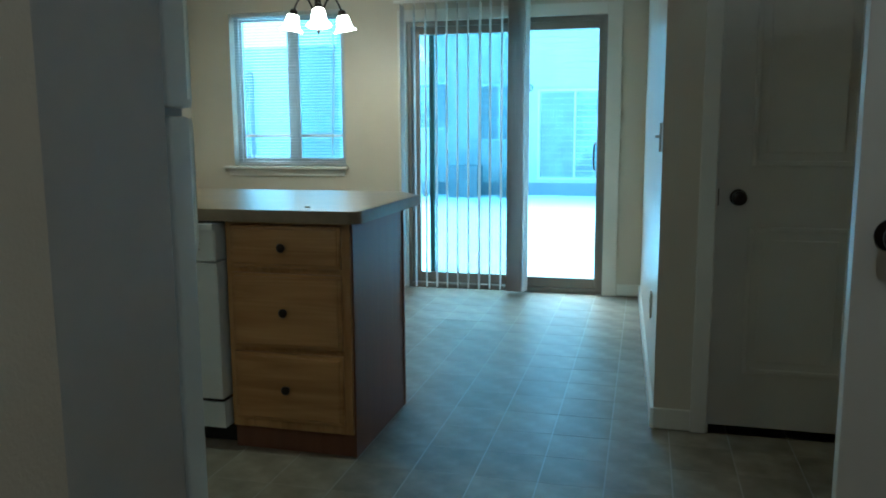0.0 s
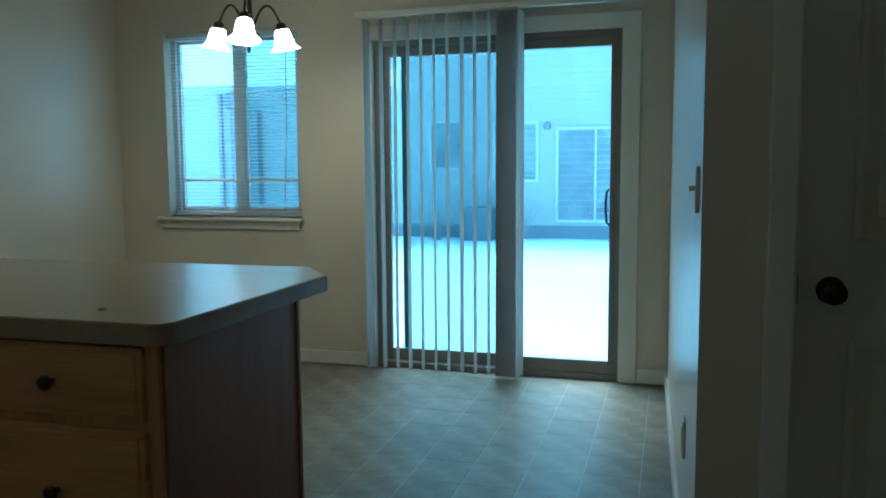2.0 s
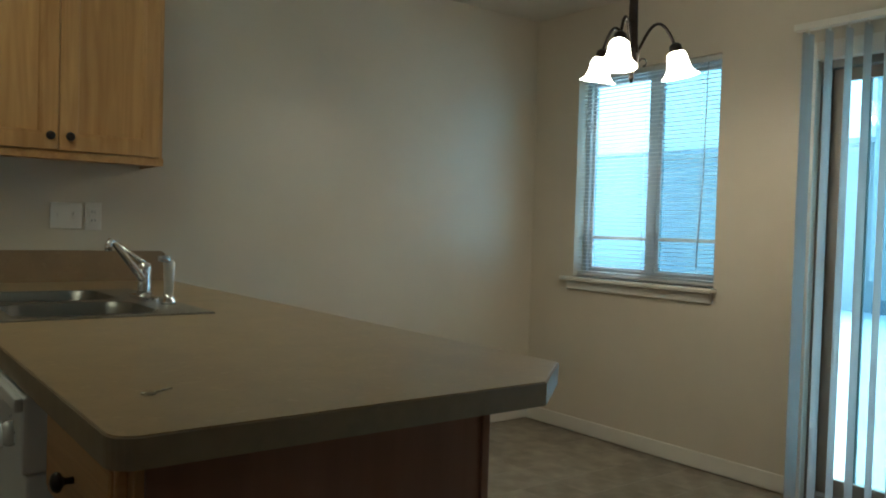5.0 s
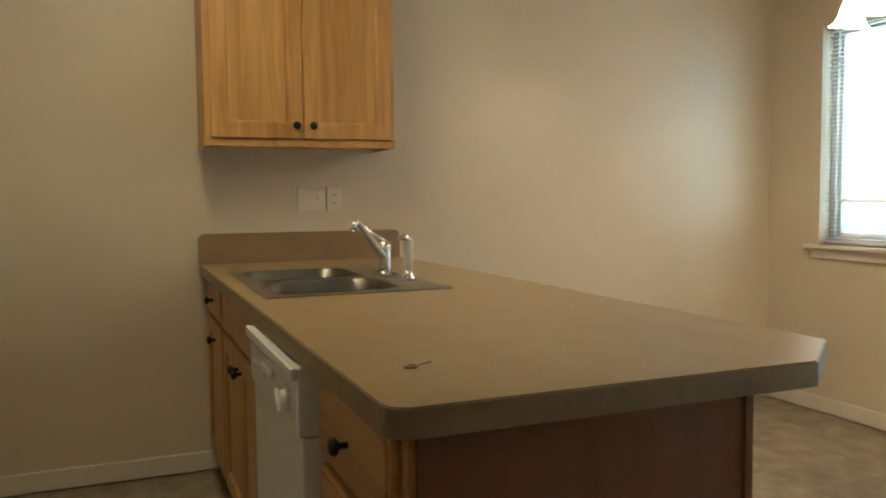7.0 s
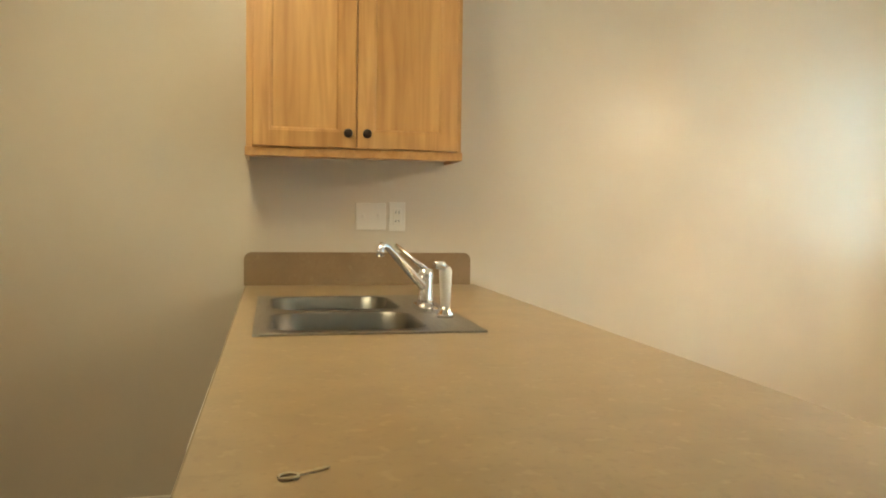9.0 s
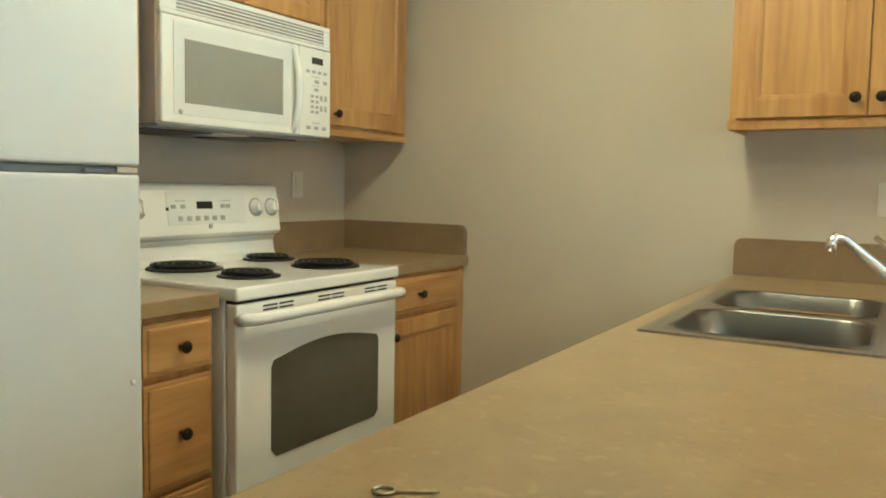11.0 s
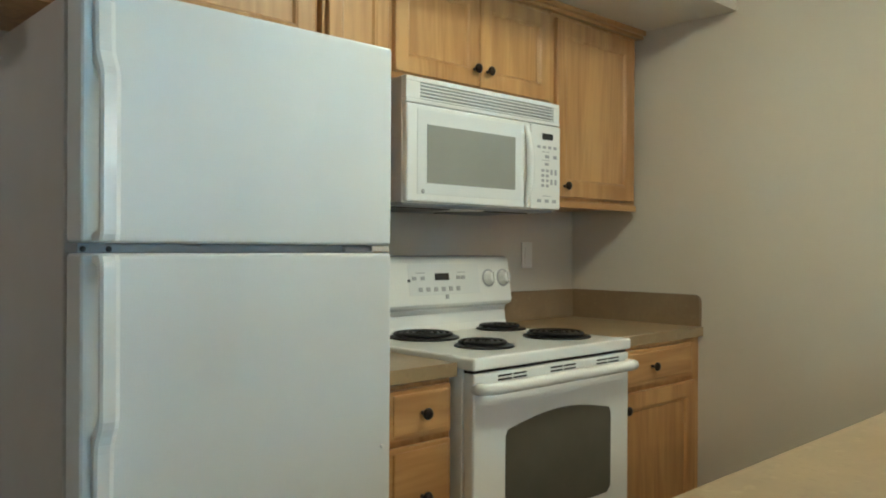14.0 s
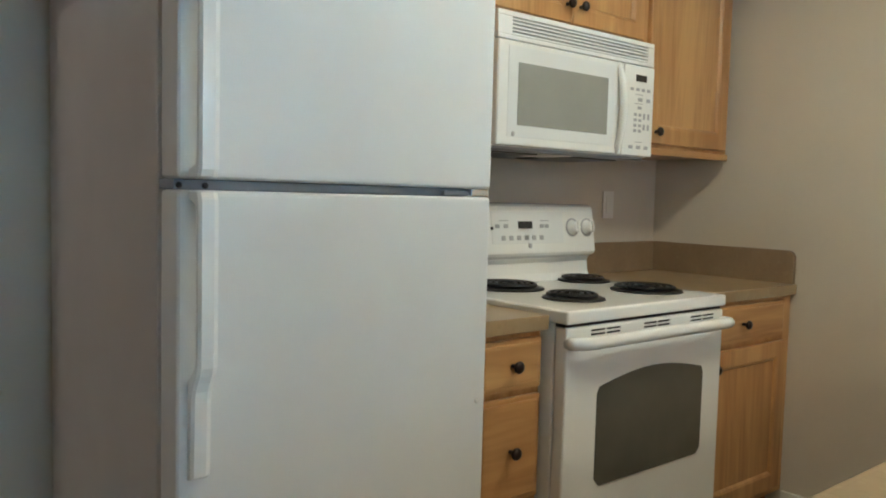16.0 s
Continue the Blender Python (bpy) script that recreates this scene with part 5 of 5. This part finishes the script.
north_window()
mini_blind()
sliding_door()
vertical_blind()
drawer_base()
dishwasher()
sink_base()
end_base()
peninsula_top()
sink()
faucet()
sprayer()
wall_cabinet_west()
range_wall_cabinets()
range_base_cabinets()
refrigerator()
stove()
microwave()
chandelier()
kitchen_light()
hall_fill_light()
pantry_door()
hall_door()
plate(XW, 2.978, 3.102, 1.137, 1.248, "double_switch", "ivory double toggle switch above the backsplash", True)
plate(XW, 3.114, 3.182, 1.133, 1.252, "wall_outlet", "ivory outlet plate beside the double switch")
rp = thing("wall_outlet", -3.12, YR, 1.13, "ivory outlet plate on the wall beside the range", "outlet")
part("cover_plate", box(-3.20, -3.13, YR + 0.0005, YR + 0.007, 1.145, 1.26, 0.003), PLATE, rp)
part("insert", box(-3.182, -3.148, YR + 0.006, YR + 0.010, 1.165, 1.24, 0.002), PLATE, rp)
side_plate(3.33, 1.10, 1.215, "light_switch", "ivory light switch on the dining wall", True)
side_plate(3.72, 0.33, 0.445, "wall_outlet", "ivory outlet low on the dining wall", False)
key()
ground()
houses()
for bush_x, bush_h, bush_seed in ((-3.75, 1.2, 3), (-5.9, 1.0, 8)):
    bare_bush(bush_x, 21.3, -0.62, bush_h, bush_seed)


# ---- floor tiles ----
def floor_tiles():
    s, x_ref, y_ref = 0.222, -0.052, 3.0
    bm = box(0, s - 0.005, 0, s - 0.0025, -0.0035, 0.0)
    first = part("tile", bm, TILE, floor_ob)
    first.location = (10, 10, 0)
    rest = bmesh.new()
    me = first.data
    used = False
    for i in range(-16, 13):
        for j in range(-21, 13):
            x, y = x_ref + i * s, y_ref + j * s
            if x < XW - 0.12 or x + s > 1.36 or y + s > YN + 0.13 or y < -1.65 or (x < -0.75 and y < YR - 0.12):
                continue
            if -1.40 < x < 0.2 and 0.9 < y < 5.7 or (-2.6 < x <= -1.4 and 3.6 < y < 5.7):
                t = first if not used else new("tile", me)
                used = True
                t.parent = floor_ob
                t.location = (x, y, 0)
            else:
                bx(rest, x, x + s - 0.005, y, y + s - 0.0025, -0.0035, 0.0)
    tagged(part("tile_field", rest, TILE, floor_ob), kind="stuff")


floor_tiles()
